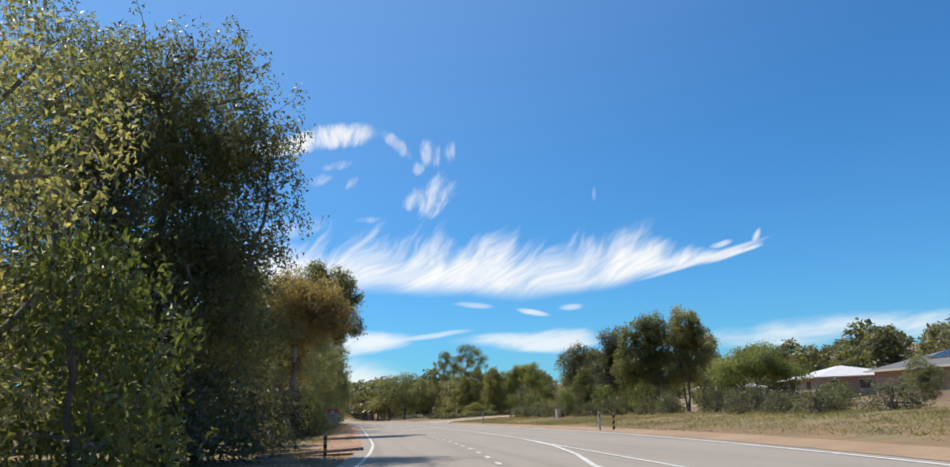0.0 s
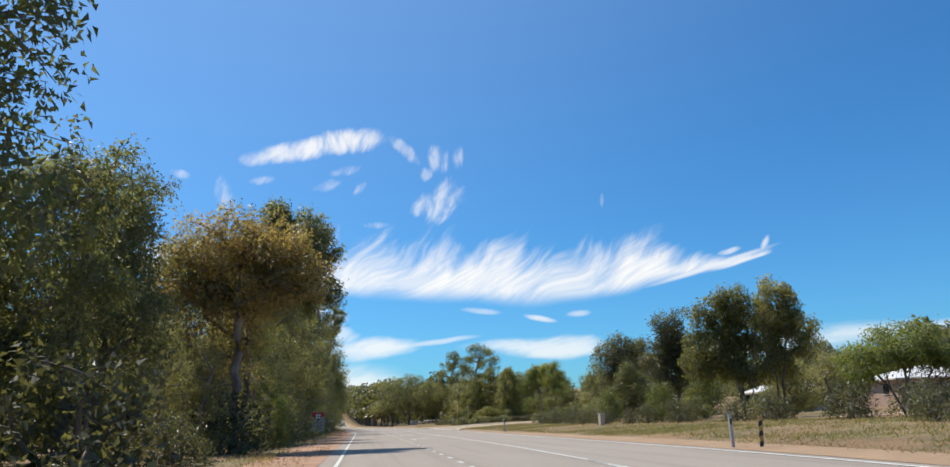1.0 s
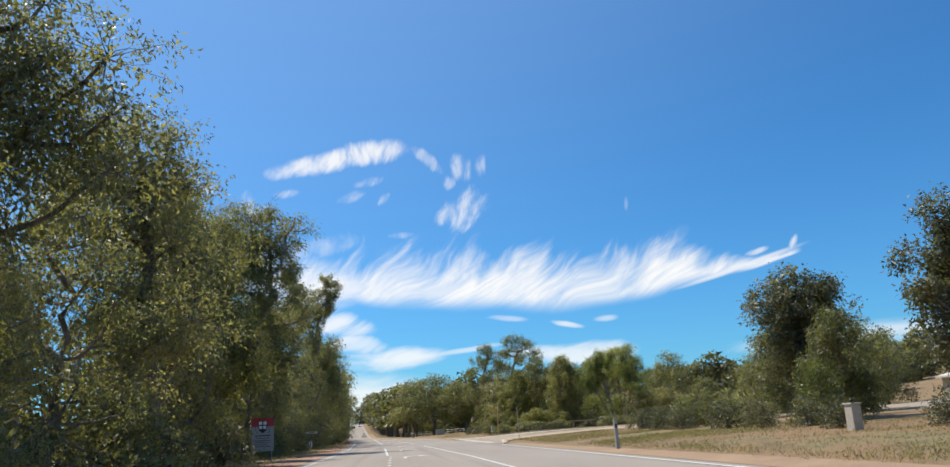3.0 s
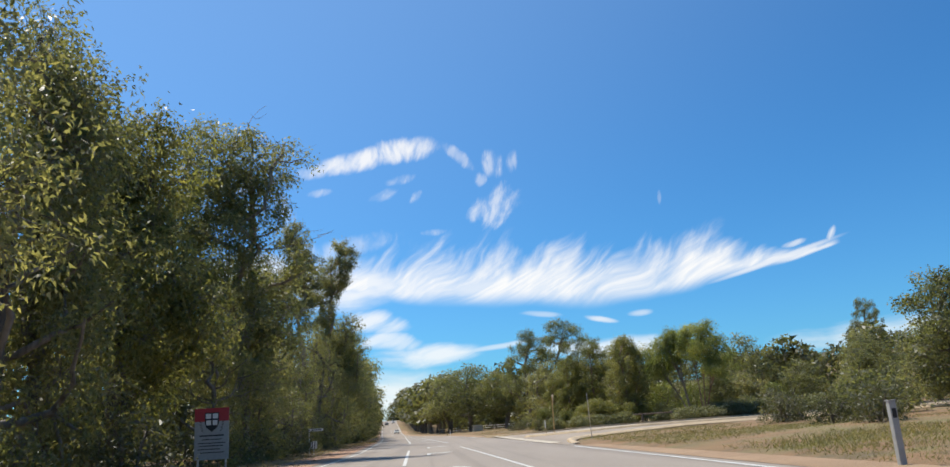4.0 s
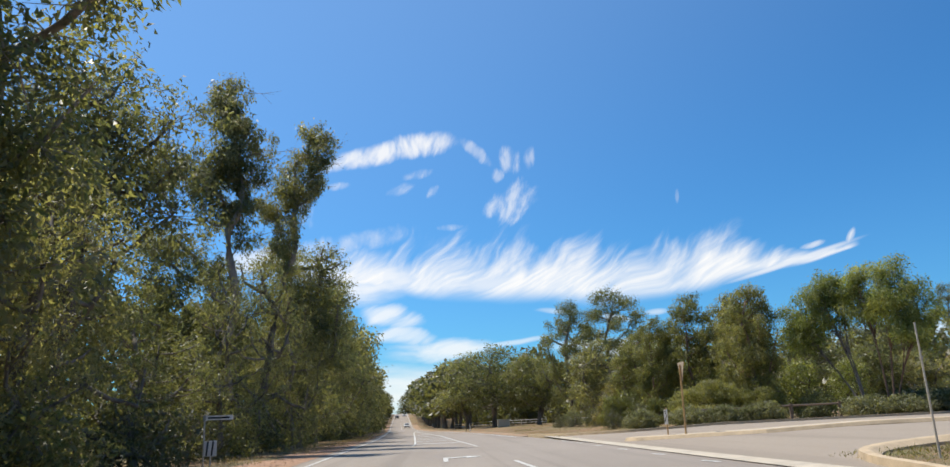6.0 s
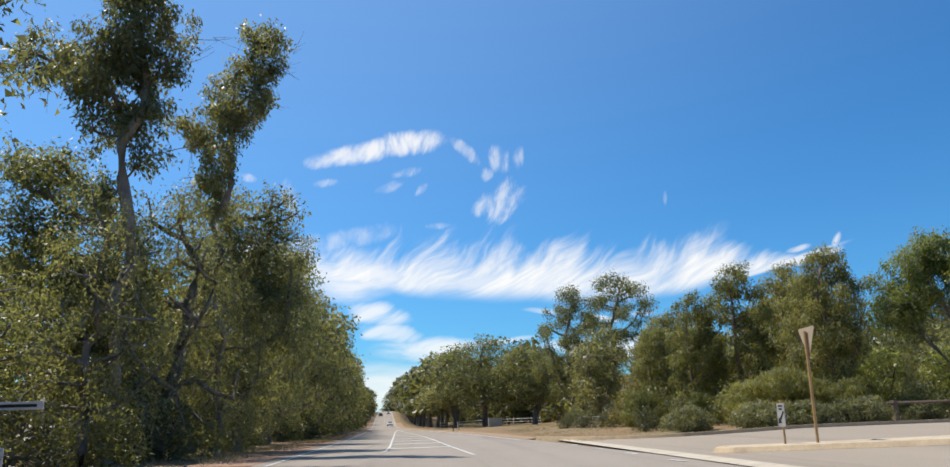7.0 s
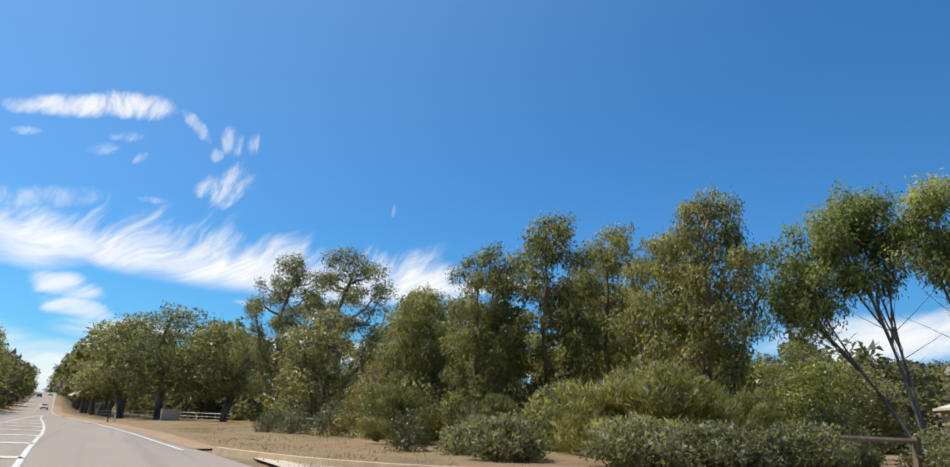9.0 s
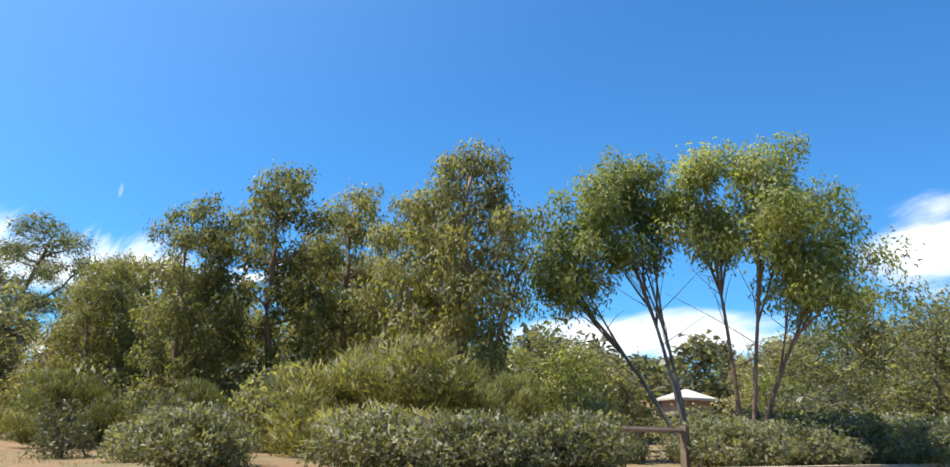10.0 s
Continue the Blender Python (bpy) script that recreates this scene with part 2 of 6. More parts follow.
LEAF_GUM = leaf_mat("gum_leaf", (0.084, 0.096, 0.048), (0.163, 0.168, 0.082), (0.254, 0.240, 0.111), 0.55)
LEAF_OLIVE = leaf_mat("olive_leaf", (0.113, 0.116, 0.061), (0.228, 0.219, 0.114), (0.341, 0.300, 0.144), 0.55)
LEAF_GREEN = leaf_mat("fresh_gum_leaf", (0.080, 0.110, 0.022), (0.175, 0.210, 0.040), (0.310, 0.310, 0.065), 0.5, 0.55)
LEAF_RUST = leaf_mat("rusty_leaf", (0.125, 0.105, 0.045), (0.235, 0.19, 0.075), (0.36, 0.245, 0.085), 0.58)
LEAF_DARK = leaf_mat("shady_gum_leaf", (0.050, 0.058, 0.032), (0.100, 0.104, 0.056), (0.16, 0.15, 0.075), 0.42)
LEAF_BRIGHT = leaf_mat("wattle_leaf", (0.06, 0.085, 0.014), (0.15, 0.18, 0.03), (0.26, 0.26, 0.05), 0.38)
LEAF_GREY = leaf_mat("saltbush_leaf", (0.075, 0.082, 0.040), (0.15, 0.158, 0.076), (0.25, 0.245, 0.13), 0.4, 0.55)
LEAF_SLIM = leaf_mat("young_gum_leaf", (0.080, 0.086, 0.032), (0.195, 0.193, 0.068), (0.30, 0.268, 0.09), 0.55, 0.5)
LEAF_FAR = leaf_mat("wood_leaf", (0.066, 0.073, 0.036), (0.125, 0.127, 0.063), (0.190, 0.174, 0.080), 0.5)
LEAF_FEATHER = leaf_mat("feather_bush_leaf", (0.075, 0.085, 0.022), (0.16, 0.165, 0.042), (0.27, 0.25, 0.07), 0.45, 0.55)
BARK_GREY = bark_mat("grey_bark", (0.07, 0.055, 0.042), (0.27, 0.23, 0.19))
BARK_PALE = bark_mat("pale_bark", (0.11, 0.085, 0.065), (0.36, 0.30, 0.24))
BARK_RED = bark_mat("ruddy_bark", (0.10, 0.055, 0.035), (0.30, 0.19, 0.13))


def asphalt(name, dark, light):
    m, t, b = mat(name, 0.82)
    stains = grain(t, 0.35, 4.0, 0.6, (1, 0.18, 1))
    c = ramp(t, stains, [(0.3, dark), (0.72, light)])
    c = mixed(t, 0.5, c, ramp(t, grain(t, 55, 3.0, 0.7), [(0.25, tuple(x * 0.6 for x in dark)), (0.75, tuple(x * 1.25 for x in light))]))
    # wheel tracks polished along the road
    trk = grain(t, 1.4, 2.0, 0.5, (1, 0.01, 1))
    c = mixed(t, smooth(t, trk, 0.52, 0.66, 0.0, 0.28), c, tuple(x * 0.62 for x in dark))
    t.links.new(c, b.inputs["Base Color"])
    bump(t, b, grain(t, 120, 2.0, 0.7), 0.35, 0.006)
    return m


ASPHALT = asphalt("worn_asphalt", (0.225, 0.188, 0.152), (0.325, 0.272, 0.22))
ASPHALT_SIDE = asphalt("side_asphalt", (0.255, 0.205, 0.155), (0.35, 0.285, 0.215))
PAINT = plain("road_paint", (0.62, 0.60, 0.55), 0.6, wear=0.45, scale=3.0)
CONCRETE = plain("concrete", (0.50, 0.43, 0.33), 0.85, wear=0.3, scale=2.0, relief=0.3)
KERB = plain("kerb_concrete", (0.52, 0.395, 0.25), 0.85, wear=0.3, scale=2.0, relief=0.3)
TIMBER = plain("weathered_timber", (0.24, 0.17, 0.12), 0.85, wear=0.4, scale=5.0, relief=0.4)
RUST_STEEL = plain("ochre_post_paint", (0.52, 0.32, 0.13), 0.55, wear=0.3)
STEEL = plain("galvanised_steel", (0.46, 0.46, 0.46), 0.4, 0.8, wear=0.2)
SIGN_BACK = plain("sign_back", (0.52, 0.41, 0.29), 0.55, 0.2, wear=0.2)
FADED = plain("faded_sign_white", (0.40, 0.40, 0.385), 0.5, wear=0.2)
WHITE = plain("white_paint", (0.78, 0.77, 0.74), 0.45, wear=0.12)
CREAM = plain("cream_paint", (0.58, 0.52, 0.42), 0.5, wear=0.2)
RED = plain("red_paint", (0.42, 0.035, 0.045), 0.45, wear=0.15)
BLACK = plain("black_paint", (0.022, 0.022, 0.024), 0.5, wear=0.2)
YELLOW = plain("yellow_paint", (0.42, 0.29, 0.10), 0.6, wear=0.3)
GLASS_DARK = plain("dark_glass", (0.02, 0.025, 0.03), 0.08, wear=0.1, relief=0.0)
ROOF_GREY = plain("grey_roof_steel", (0.13, 0.125, 0.12), 0.65, 0.0, wear=0.15, scale=1.0)
ROOF_PALE = plain("pale_roof_steel", (0.55, 0.54, 0.52), 0.6, 0.0, wear=0.12, scale=1.0)
BRICK = plain("house_brick", (0.36, 0.25, 0.19), 0.85, wear=0.25, scale=4.0, relief=0.3)
RUBBER = plain("rubber", (0.025, 0.025, 0.026), 0.7, wear=0.2)
CAR_WHITE = plain("white_car_paint", (0.75, 0.75, 0.75), 0.2, wear=0.05, relief=0.0)
CAR_DARK = plain("dark_car_paint", (0.04, 0.045, 0.055), 0.2, wear=0.05, relief=0.0)
LENS = plain("headlight_lens", (0.8, 0.8, 0.82), 0.1, wear=0.05, relief=0.0)


def ground_mat():
    """Dry verge: sandy soil, straw, thin green, stones."""
    m, t, b = mat("dry_ground", 0.92)
    soil = ramp(t, grain(t, 0.16, 5.0, 0.6), [(0.30, (0.165, 0.083, 0.034)), (0.5, (0.245, 0.127, 0.053)), (0.70, (0.33, 0.180, 0.080))])
    straw = ramp(t, grain(t, 3.2, 5.0, 0.7), [(0.30, (0.115, 0.10, 0.038)), (0.55, (0.22, 0.175, 0.072)), (0.75, (0.31, 0.25, 0.11))])
    c = mixed(t, smooth(t, grain(t, 0.09, 5.0, 0.65), 0.49, 0.66), soil, straw)
    green = ramp(t, grain(t, 5.0, 4.0, 0.7), [(0.3, (0.09, 0.10, 0.03)), (0.7, (0.24, 0.23, 0.08))])
    c = mixed(t, smooth(t, grain(t, 0.2, 5.0, 0.7), 0.46, 0.62, 0.0, 0.85), c, green)
    c = mixed(t, smooth(t, grain(t, 0.75, 6.0, 0.7), 0.46, 0.62, 0.0, 0.75), c, (0.085, 0.065, 0.030))
    c = mixed(t, smooth(t, grain(t, 0.28, 5.0, 0.7, (1, 1, 3)), 0.47, 0.64, 0.0, 0.8), c, (0.27, 0.135, 0.060))
    c = mixed(t, 0.35, c, ramp(t, grain(t, 30, 4.0, 0.75), [(0.3, (0.08, 0.06, 0.03)), (0.7, (0.33, 0.255, 0.14))]))
    t.links.new(c, b.inputs["Base Color"])
    bump(t, b, grain(t, 9.0, 6.0, 0.7), 0.8, 0.06)
    return m


def gravel_mat(name, lo, mid, hi):
    m, t, b = mat(name, 0.92)
    c = ramp(t, grain(t, 0.5, 5.0, 0.65), [(0.3, lo), (0.5, mid), (0.7, hi)])
    c = mixed(t, 0.45, c, ramp(t, grain(t, 40, 3.0, 0.75), [(0.3, tuple(x * 0.5 for x in lo)), (0.7, tuple(min(1, x * 1.3) for x in hi))]))
    t.links.new(c, b.inputs["Base Color"])
    bump(t, b, grain(t, 60, 3.0, 0.75), 0.7, 0.02)
    return m


GROUND = ground_mat()
GRAVEL_RED = gravel_mat("red_gravel", (0.22, 0.12, 0.07), (0.33, 0.19, 0.115), (0.44, 0.27, 0.17))
GRAVEL_TAN = gravel_mat("tan_gravel", (0.225, 0.140, 0.080), (0.31, 0.200, 0.115), (0.40, 0.270, 0.160))
STRAW = leaf_mat("dry_grass_blade", (0.16, 0.13, 0.05), (0.27, 0.21, 0.09), (0.36, 0.28, 0.13), 0.3, 0.7)
WEED = leaf_mat("weed_blade", (0.13, 0.12, 0.045), (0.23, 0.21, 0.075), (0.32, 0.27, 0.10), 0.35, 0.7)
LITTER = leaf_mat("fallen_leaf", (0.10, 0.06, 0.035), (0.20, 0.12, 0.06), (0.3, 0.2, 0.1), 0.1, 0.8)


# ==== building helpers ====
def mesh_of(name, verts, faces, material, smooth_faces=False):
    me = bpy.data.meshes.new(name)
    me.from_pydata([tuple(v) for v in verts], [], [tuple(f) for f in faces])
    me.materials.append(material)
    if smooth_faces:
        me.polygons.foreach_set("use_smooth", [True] * len(me.polygons))
    me.update()
    return me


def holder(name, m, label, category, group=""):
    """An Empty at a thing's base."""
    ob = new(name)
    ob.empty_display_size = 0.3
    ob.matrix_world = m
    return tagged(ob, label, category, group)


def part(name, bm, material, parent, label="", m=None):
    """A bmesh as one mesh object under a thing or a part."""
    me = bpy.data.meshes.new(name)
    bm.to_mesh(me)
    bm.free()
    me.materials.append(material)
    return part_me(name, me, parent, label, m)


def part_me(name, me, parent, label="", m=None):
    ob = new(name, me)
    ob.parent = parent
    if m is not None:
        ob.matrix_basis = m
    if label:
        ob["label"] = label
    return ob


def box(x0, y0, z0, x1, y1, z1, bevel=0.0, bm=None):
    own = bmesh.new() if bm is None else bm
    made = bmesh.ops.create_cube(own, size=1.0)["verts"]
    for v in made:
        v.co = Vector(((x0 + x1) / 2 + v.co.x * (x1 - x0), (y0 + y1) / 2 + v.co.y * (y1 - y0), (z0 + z1) / 2 + v.co.z * (z1 - z0)))
    if bevel:
        edges = {e for v in made for e in v.link_edges}
        bmesh.ops.bevel(own, geom=list(edges), offset=bevel, segments=2, affect="EDGES", profile=0.7)
    return own


def rod(p, q, r0, r1=None, sides=10, bm=None):
    """A tapered round bar from p to q."""
    own = bmesh.new() if bm is None else bm
    p, q = Vector(p), Vector(q)
    r1 = r0 if r1 is None else r1
    turn = (q - p).to_track_quat("Z", "Y").to_matrix()
    rings = []
    for c, r in ((p, r0), (q, r1)):
        rings.append([own.verts.new(c + turn @ Vector((r * math.cos(2 * math.pi * i / sides), r * math.sin(2 * math.pi * i / sides), 0))) for i in range(sides)])
    for i in range(sides):
        own.faces.new((rings[0][i], rings[0][(i + 1) % sides], rings[1][(i + 1) % sides], rings[1][i]))
    own.faces.new(rings[0][::-1])
    own.faces.new(rings[1])
    return own


def prism(outline, depth, axis="y", at=0.0, bm=None):
    """A flat outline (pairs) in the xz plane, depth metres thick along y."""
    own = bmesh.new() if bm is None else bm
    a = [own.verts.new((u, at, v)) for u, v in outline]
    b = [own.verts.new((u, at + depth, v)) for u, v in outline]
    own.faces.new(a)
    own.faces.new(b[::-1])
    n = len(a)
    for i in range(n):
        own.faces.new((a[i], b[i], b[(i + 1) % n], a[(i + 1) % n]))
    bmesh.ops.recalc_face_normals(own, faces=own.faces[:])
    return own


# ==== the lie of the land ====
def table(rows, v):
    return float(np.interp(v, [r[0] for r in rows], [r[1] for r in rows]))


SHIFT = [(45, 0.0), (125, 0.0), (150, -0.8), (180, -1.8), (226, -4.0), (270, -6.4), (375, -12.4), (500, -18.5), (620, -24.0), (900, -36.0)]


def bend(y):
    """How far the road lies to the left of its straight middle stretch."""
    return -0.0016 * (45 - y) ** 2 if y < 45 else table(SHIFT, y)


def rise(y):
    """The far hill that the road climbs."""
    if y < 340:
        return 0.0
    if y < 410:
        return 0.034 * (y - 340) ** 2 / 140
    return 0.034 * 35 + 0.034 * (min(y, 640) - 410) + 0.004 * max(0, y - 640)


def land(x, y):
    """Height of the ground."""
    u = x - (bend(y) if y > 125 else 0.0)
    z = 0.05 * (min(max(u, 4), 16) - 4)
    if u > 16:
        z += 0.012 * (u - 16)
    if u > 60:
        z += 0.085 * (min(u, 400) - 60)
    return z + rise(y)


ROAD_L = [(-80, -5.0), (900, -5.0)]
ROAD_R = [(-80, 7.0), (118, 7.0), (158, 6.9), (180, 6.6), (215, 6.0), (260, 4.2), (300, 3.6), (900, 3.6)]


def on_road(x, y, pad=0.0):
    u = x - bend(y)
    if table(ROAD_L, y) - pad < u < table(ROAD_R, y) + pad:
        return True
    return u > 6 and 120.5 - pad < y < 147 + pad


def steps(a, b, d):
    n = max(1, int(math.ceil((b - a) / d)))
    return [a + (b - a) * i / n for i in range(n + 1)]


def make_ground():
    xs = [-2500, -1200, -600, -300, -150, -90] + steps(-60, -20, 4) + steps(-18, -6, 1.5) + [-5.2, -4, 0, 4] + steps(6, 30, 1.0) + steps(32, 60, 3) + steps(66, 150, 8) + [200, 260, 330, 420, 600, 1200, 2500]
    ys = [-2500, -900, -300, -150, -80] + steps(-60, 200, 2.0) + steps(205, 400, 6) + steps(410, 700, 12) + [800, 1000, 1500, 2500]
    verts, faces = [], []
    for y in ys:
        for x in xs:
            z = land(x, y)
            near = max(abs(x), abs(y - 100)) < 300
            if on_road(x, y, 1.2):
                z -= 0.06
            elif near:
                z += 0.10 * noise.noise(Vector((x * 0.23, y * 0.23, 0))) + 0.03 * noise.noise(Vector((x * 0.9, y * 0.9, 3)))
                if x < -9:
                    z += 0.25 * min(1, (-9 - x) / 6)
            verts.append((x, y, z))
    w = len(xs)
    for j in range(len(ys) - 1):
        for i in range(w - 1):
            a = j * w + i
            faces.append((a, a + 1, a + w + 1, a + w))
    ob = new("ground", mesh_of("ground", verts, faces, GROUND, True))
    tagged(ob, "dry sandy verge ground with straw and thin grass", "ground", kind="structure")


def ribbon(name, rows, material, lift, label, kind="structure", category=""):
    """A sheet between two edges: rows of (xl, yl, xr, yr)."""
    verts, faces = [], []
    cols = 9
    for xl, yl, xr, yr in rows:
        for i in range(cols):
            f = i / (cols - 1)
            x, y = xl + (xr - xl) * f, yl + (yr - yl) * f
            verts.append((x, y, land(x, y) + lift))
    for j in range(len(rows) - 1):
        for i in range(cols - 1):
            a = j * cols + i
            faces.append((a, a + 1, a + cols + 1, a + cols))
    return tagged(new(name, mesh_of(name, verts, faces, material, True)), label, category or name, kind=kind)


def lane_rows(left, right, y0, y1, d=2.5):
    return [(bend(y) + table(left, y), y, bend(y) + table(right, y), y) for y in steps(y0, y1, d)]


def stripe(rows, width, lift=0.012):
    """A painted line along points (x, y): one mesh."""
    pts = [Vector((x, y, 0)) for x, y in rows]
    verts, faces = [], []
    for i, p in enumerate(pts):
        d = (pts[min(i + 1, len(pts) - 1)] - pts[max(i - 1, 0)]).normalized()
        n = Vector((d.y, -d.x, 0)) * width / 2
        for q in (p - n, p + n):
            verts.append((q.x, q.y, land(q.x, q.y) + lift))
    for i in range(len(pts) - 1):
        faces.append((2 * i, 2 * i + 1, 2 * i + 3, 2 * i + 2))
    return verts, faces


def dense(points, d=1.5):
    out = []
    for (x0, y0), (x1, y1) in zip(points, points[1:]):
        n = max(1, int(math.hypot(x1 - x0, y1 - y0) / d))
        out += [(x0 + (x1 - x0) * i / n, y0 + (y1 - y0) * i / n) for i in range(n)]
    return out + [points[-1]]


def smoothed(points, rounds=2):
    for _ in range(rounds):
        q = [points[0]]
        for (x0, y0), (x1, y1) in zip(points, points[1:]):
            q += [(0.75 * x0 + 0.25 * x1, 0.75 * y0 + 0.25 * y1), (0.25 * x0 + 0.75 * x1, 0.25 * y0 + 0.75 * y1)]
        points = q + [points[-1]]
    return points


# ==== ground, roads, markings ====
make_ground()
ribbon("road", lane_rows(ROAD_L, ROAD_R, -60, 800), ASPHALT, 0.0, "sun-bleached grey asphalt road with worn wheel tracks")
SIDE_NEAR = smoothed([(7.0, 108.0), (7.3, 112.5), (7.7, 116.0), (9.0, 119.0), (12.0, 120.2), (22.0, 120.4), (70.0, 120.0)])
SIDE_FAR = smoothed([(6.1, 159.0), (6.5, 156.5), (7.6, 152.0), (9.2, 148.8), (11.5, 147.0), (16.0, 146.6), (24.0, 146.4), (70.0, 145.6)])


def edge_at(line, x):
    best = [p for p in line if p[0] >= 6.9]
    return float(np.interp(x, [p[0] for p in best], [p[1] for p in best]))


side_rows = [(6.6, 110.0, 6.6, 157.5)] + [(x, edge_at(SIDE_NEAR, x), x, edge_at(SIDE_FAR, x)) for x in [7.2, 7.6, 8.0, 8.6, 9.3, 10.2, 11.5, 13, 15, 18, 22, 28, 36, 48, 66]]
ribbon("side_road", side_rows, ASPHALT_SIDE, 0.014, "pale worn asphalt of the side road mouth", category="road")
ribbon("gravel_shoulder", lane_rows([(-80, -7.6), (60, -7.4), (200, -7.0), (900, -6.4)], [(-80, -4.95), (900, -4.95)], 31, 420), GRAVEL_RED, 0.012, "reddish gravel shoulder scattered with leaf litter", category="shoulder")
ribbon("gravel_shoulder", lane_rows([(-80, 6.95), (900, 6.95)], [(-80, 8.6), (60, 8.4), (108, 7.6)], -60, 108), GRAVEL_TAN, 0.010, "tan gravel shoulder beside the asphalt", category="shoulder")
ribbon("gravel_shoulder", lane_rows([(150, 6.85), (180, 6.55), (215, 5.95), (260, 4.15), (300, 3.55), (900, 3.55)], [(150, 7.6), (180, 7.8), (215, 7.2), (260, 5.6), (900, 5.0)], 161, 420), GRAVEL_TAN, 0.010, "tan gravel shoulder beside the asphalt", category="shoulder")


ribbon("drive", [(x, 59 + 0.2 * (x - 20), x, 67 + 0.25 * (x - 20)) for x in steps(18.5, 44, 2.5)], GRAVEL_TAN, 0.03, "pale sandy drive between the shrubs", category="drive")


def marking(name, rows, width, label, lift=0.012):
    v, f = stripe(rows, width, lift)
    return tagged(new(name, mesh_of(name, v, f, PAINT)), label, "road marking", "road markings", "structure")


def road_x(rows, y):
    return bend(y) + table(rows, y)


C_LEFT = [(-80, -4.4), (900, -4.4)]
marking("edge_line", [(road_x(C_LEFT, y), y) for y in steps(-40, 640, 2.5)], 0.12, "worn white edge line along the shoulder")
C_RIGHT = [(-80, 6.6), (118, 6.6)]
marking("edge_line", [(road_x(C_RIGHT, y), y) for y in steps(-40, 108, 2.5)], 0.12, "worn white edge line along the far lane")
C_RIGHT2 = [(158, 6.4), (180, 6.1), (215, 5.5), (260, 3.7), (300, 3.1), (900, 3.1)]
marking("edge_line", [(road_x(C_RIGHT2, y), y) for y in steps(160, 640, 2.5)], 0.12, "worn white edge line along the far lane")
# the dashed divider beside the turning lane, short dashes close together
for i in range(28):
    y = 14.0 + i * 3.1
    marking("dash", dense([(bend(y) - 0.75, y), (bend(y + 1.0) - 0.75, y + 1.0)], 0.5), 0.14, "short worn white dash of the lane divider")
marking("lane_line", dense([(-0.9, 101.0), (-1.25, 124.0)]), 0.14, "solid white divider of the turning lane")
marking("lane_line", dense([(0.0 - 1.2, 8.0), (0.1, 18.4), (1.0, 23.1), (1.9, 29.5), (2.7, 41.0), (3.0, 52.0), (3.1, 72.0), (3.0, 92.0), (2.6, 110.0), (2.15, 127.0)]), 0.14, "solid white line between opposing lanes")
marking("lane_line", dense([(0.9, 8.0), (1.5, 17.6), (2.1, 30.2), (2.75, 41.0)]), 0.12, "solid white taper line")
NOSE_L = smoothed([(-1.9, 149.6), (-1.75, 151.5), (-1.95, 160), (-2.3, 170), (-3.1, 195), (-4.0, 220), (-4.6, 240), (-5.2, 270)], 1)
NOSE_R = smoothed([(1.75, 144.5), (1.4, 152), (0.95, 162), (0.3, 180), (-1.2, 205), (-3.3, 235), (-5.0, 270)], 1)
marking("island_line", dense(NOSE_L, 2.0), 0.14, "curved white edge of the painted island")
marking("island_line", dense(NOSE_R, 2.0), 0.14, "curved white edge of the painted island")
for y in [154.6, 163.2, 171.5, 180, 189, 199, 210]:
    xl = float(np.interp(y, [p[1] for p in NOSE_L], [p[0] for p in NOSE_L]))
    xr = float(np.interp(y + 0.8, [p[1] for p in NOSE_R], [p[0] for p in NOSE_R]))
    marking("hatch_bar", dense([(xl, y), (xr, y + 0.8)], 0.7), 0.9, "white hatch bar inside the painted island")
for y in [300 + 9 * i for i in range(24)]:
    marking("dash", dense([(bend(y) - 0.7, y), (bend(y + 3) - 0.7, y + 3)]), 0.12, "white centre dash on the far hill")


def turn_arrow(y):
    """A right-turn arrow: a stem and a head to the right."""
    out = [(-0.08, 0), (0.08, 0), (0.08, 2.6), (0.75, 3.0), (0.75, 2.55), (1.35, 3.35), (0.75, 4.1), (0.75, 3.6), (-0.08, 3.2)]
    verts = [(0.0 + a, y + b, land(0, y) + 0.012) for a, b in out]
    ob = new("turn_arrow", mesh_of("turn_arrow", verts, [(0, 1, 2, 8), (2, 3, 7, 8), (4, 5, 6), (3, 4, 6, 7)], PAINT))
    tagged(ob, "white right-turn arrow on the asphalt", "road marking", "road markings", "structure")


for y in (75.5, 94.0, 112.0, 128.0):
    turn_arrow(y)
for i in range(7):
    y = 120 + i * 4.6
    marking("dash", dense([(6.2, y), (6.1, y + 1.0)], 0.5), 0.12, "worn white dash across the side road mouth")


def swept(name, line, profile, material, label, closed=False, ramp_in=0):
    """A profile of (across, up) drawn along a ground line."""
    pts = [Vector((x, y, 0)) for x, y in line]
    verts, faces = [], []
    n, k = len(pts), len(profile)
    for i, p in enumerate(pts):
        a = pts[(i - 1) % n] if closed or i else p
        b = pts[(i + 1) % n] if closed or i < n - 1 else p
        d = (b - a).normalized()
        s = Vector((d.y, -d.x, 0))
        for u, v in profile:
            q = p + s * u
            verts.append((q.x, q.y, land(q.x, q.y) + (v * min(1, 0.15 + i / ramp_in) if ramp_in and v > 0 else v)))
    for i in range(n if closed else n - 1):
        j = (i + 1) % n
        for c in range(k - 1):
            faces.append((i * k + c, i * k + c + 1, j * k + c + 1, j * k + c))
    if not closed:
        faces += [tuple(range(k))[::-1], tuple((n - 1) * k + c for c in range(k))]
    return tagged(new(name, mesh_of(name, verts, faces, material)), label, "kerb", "kerbs", "structure")


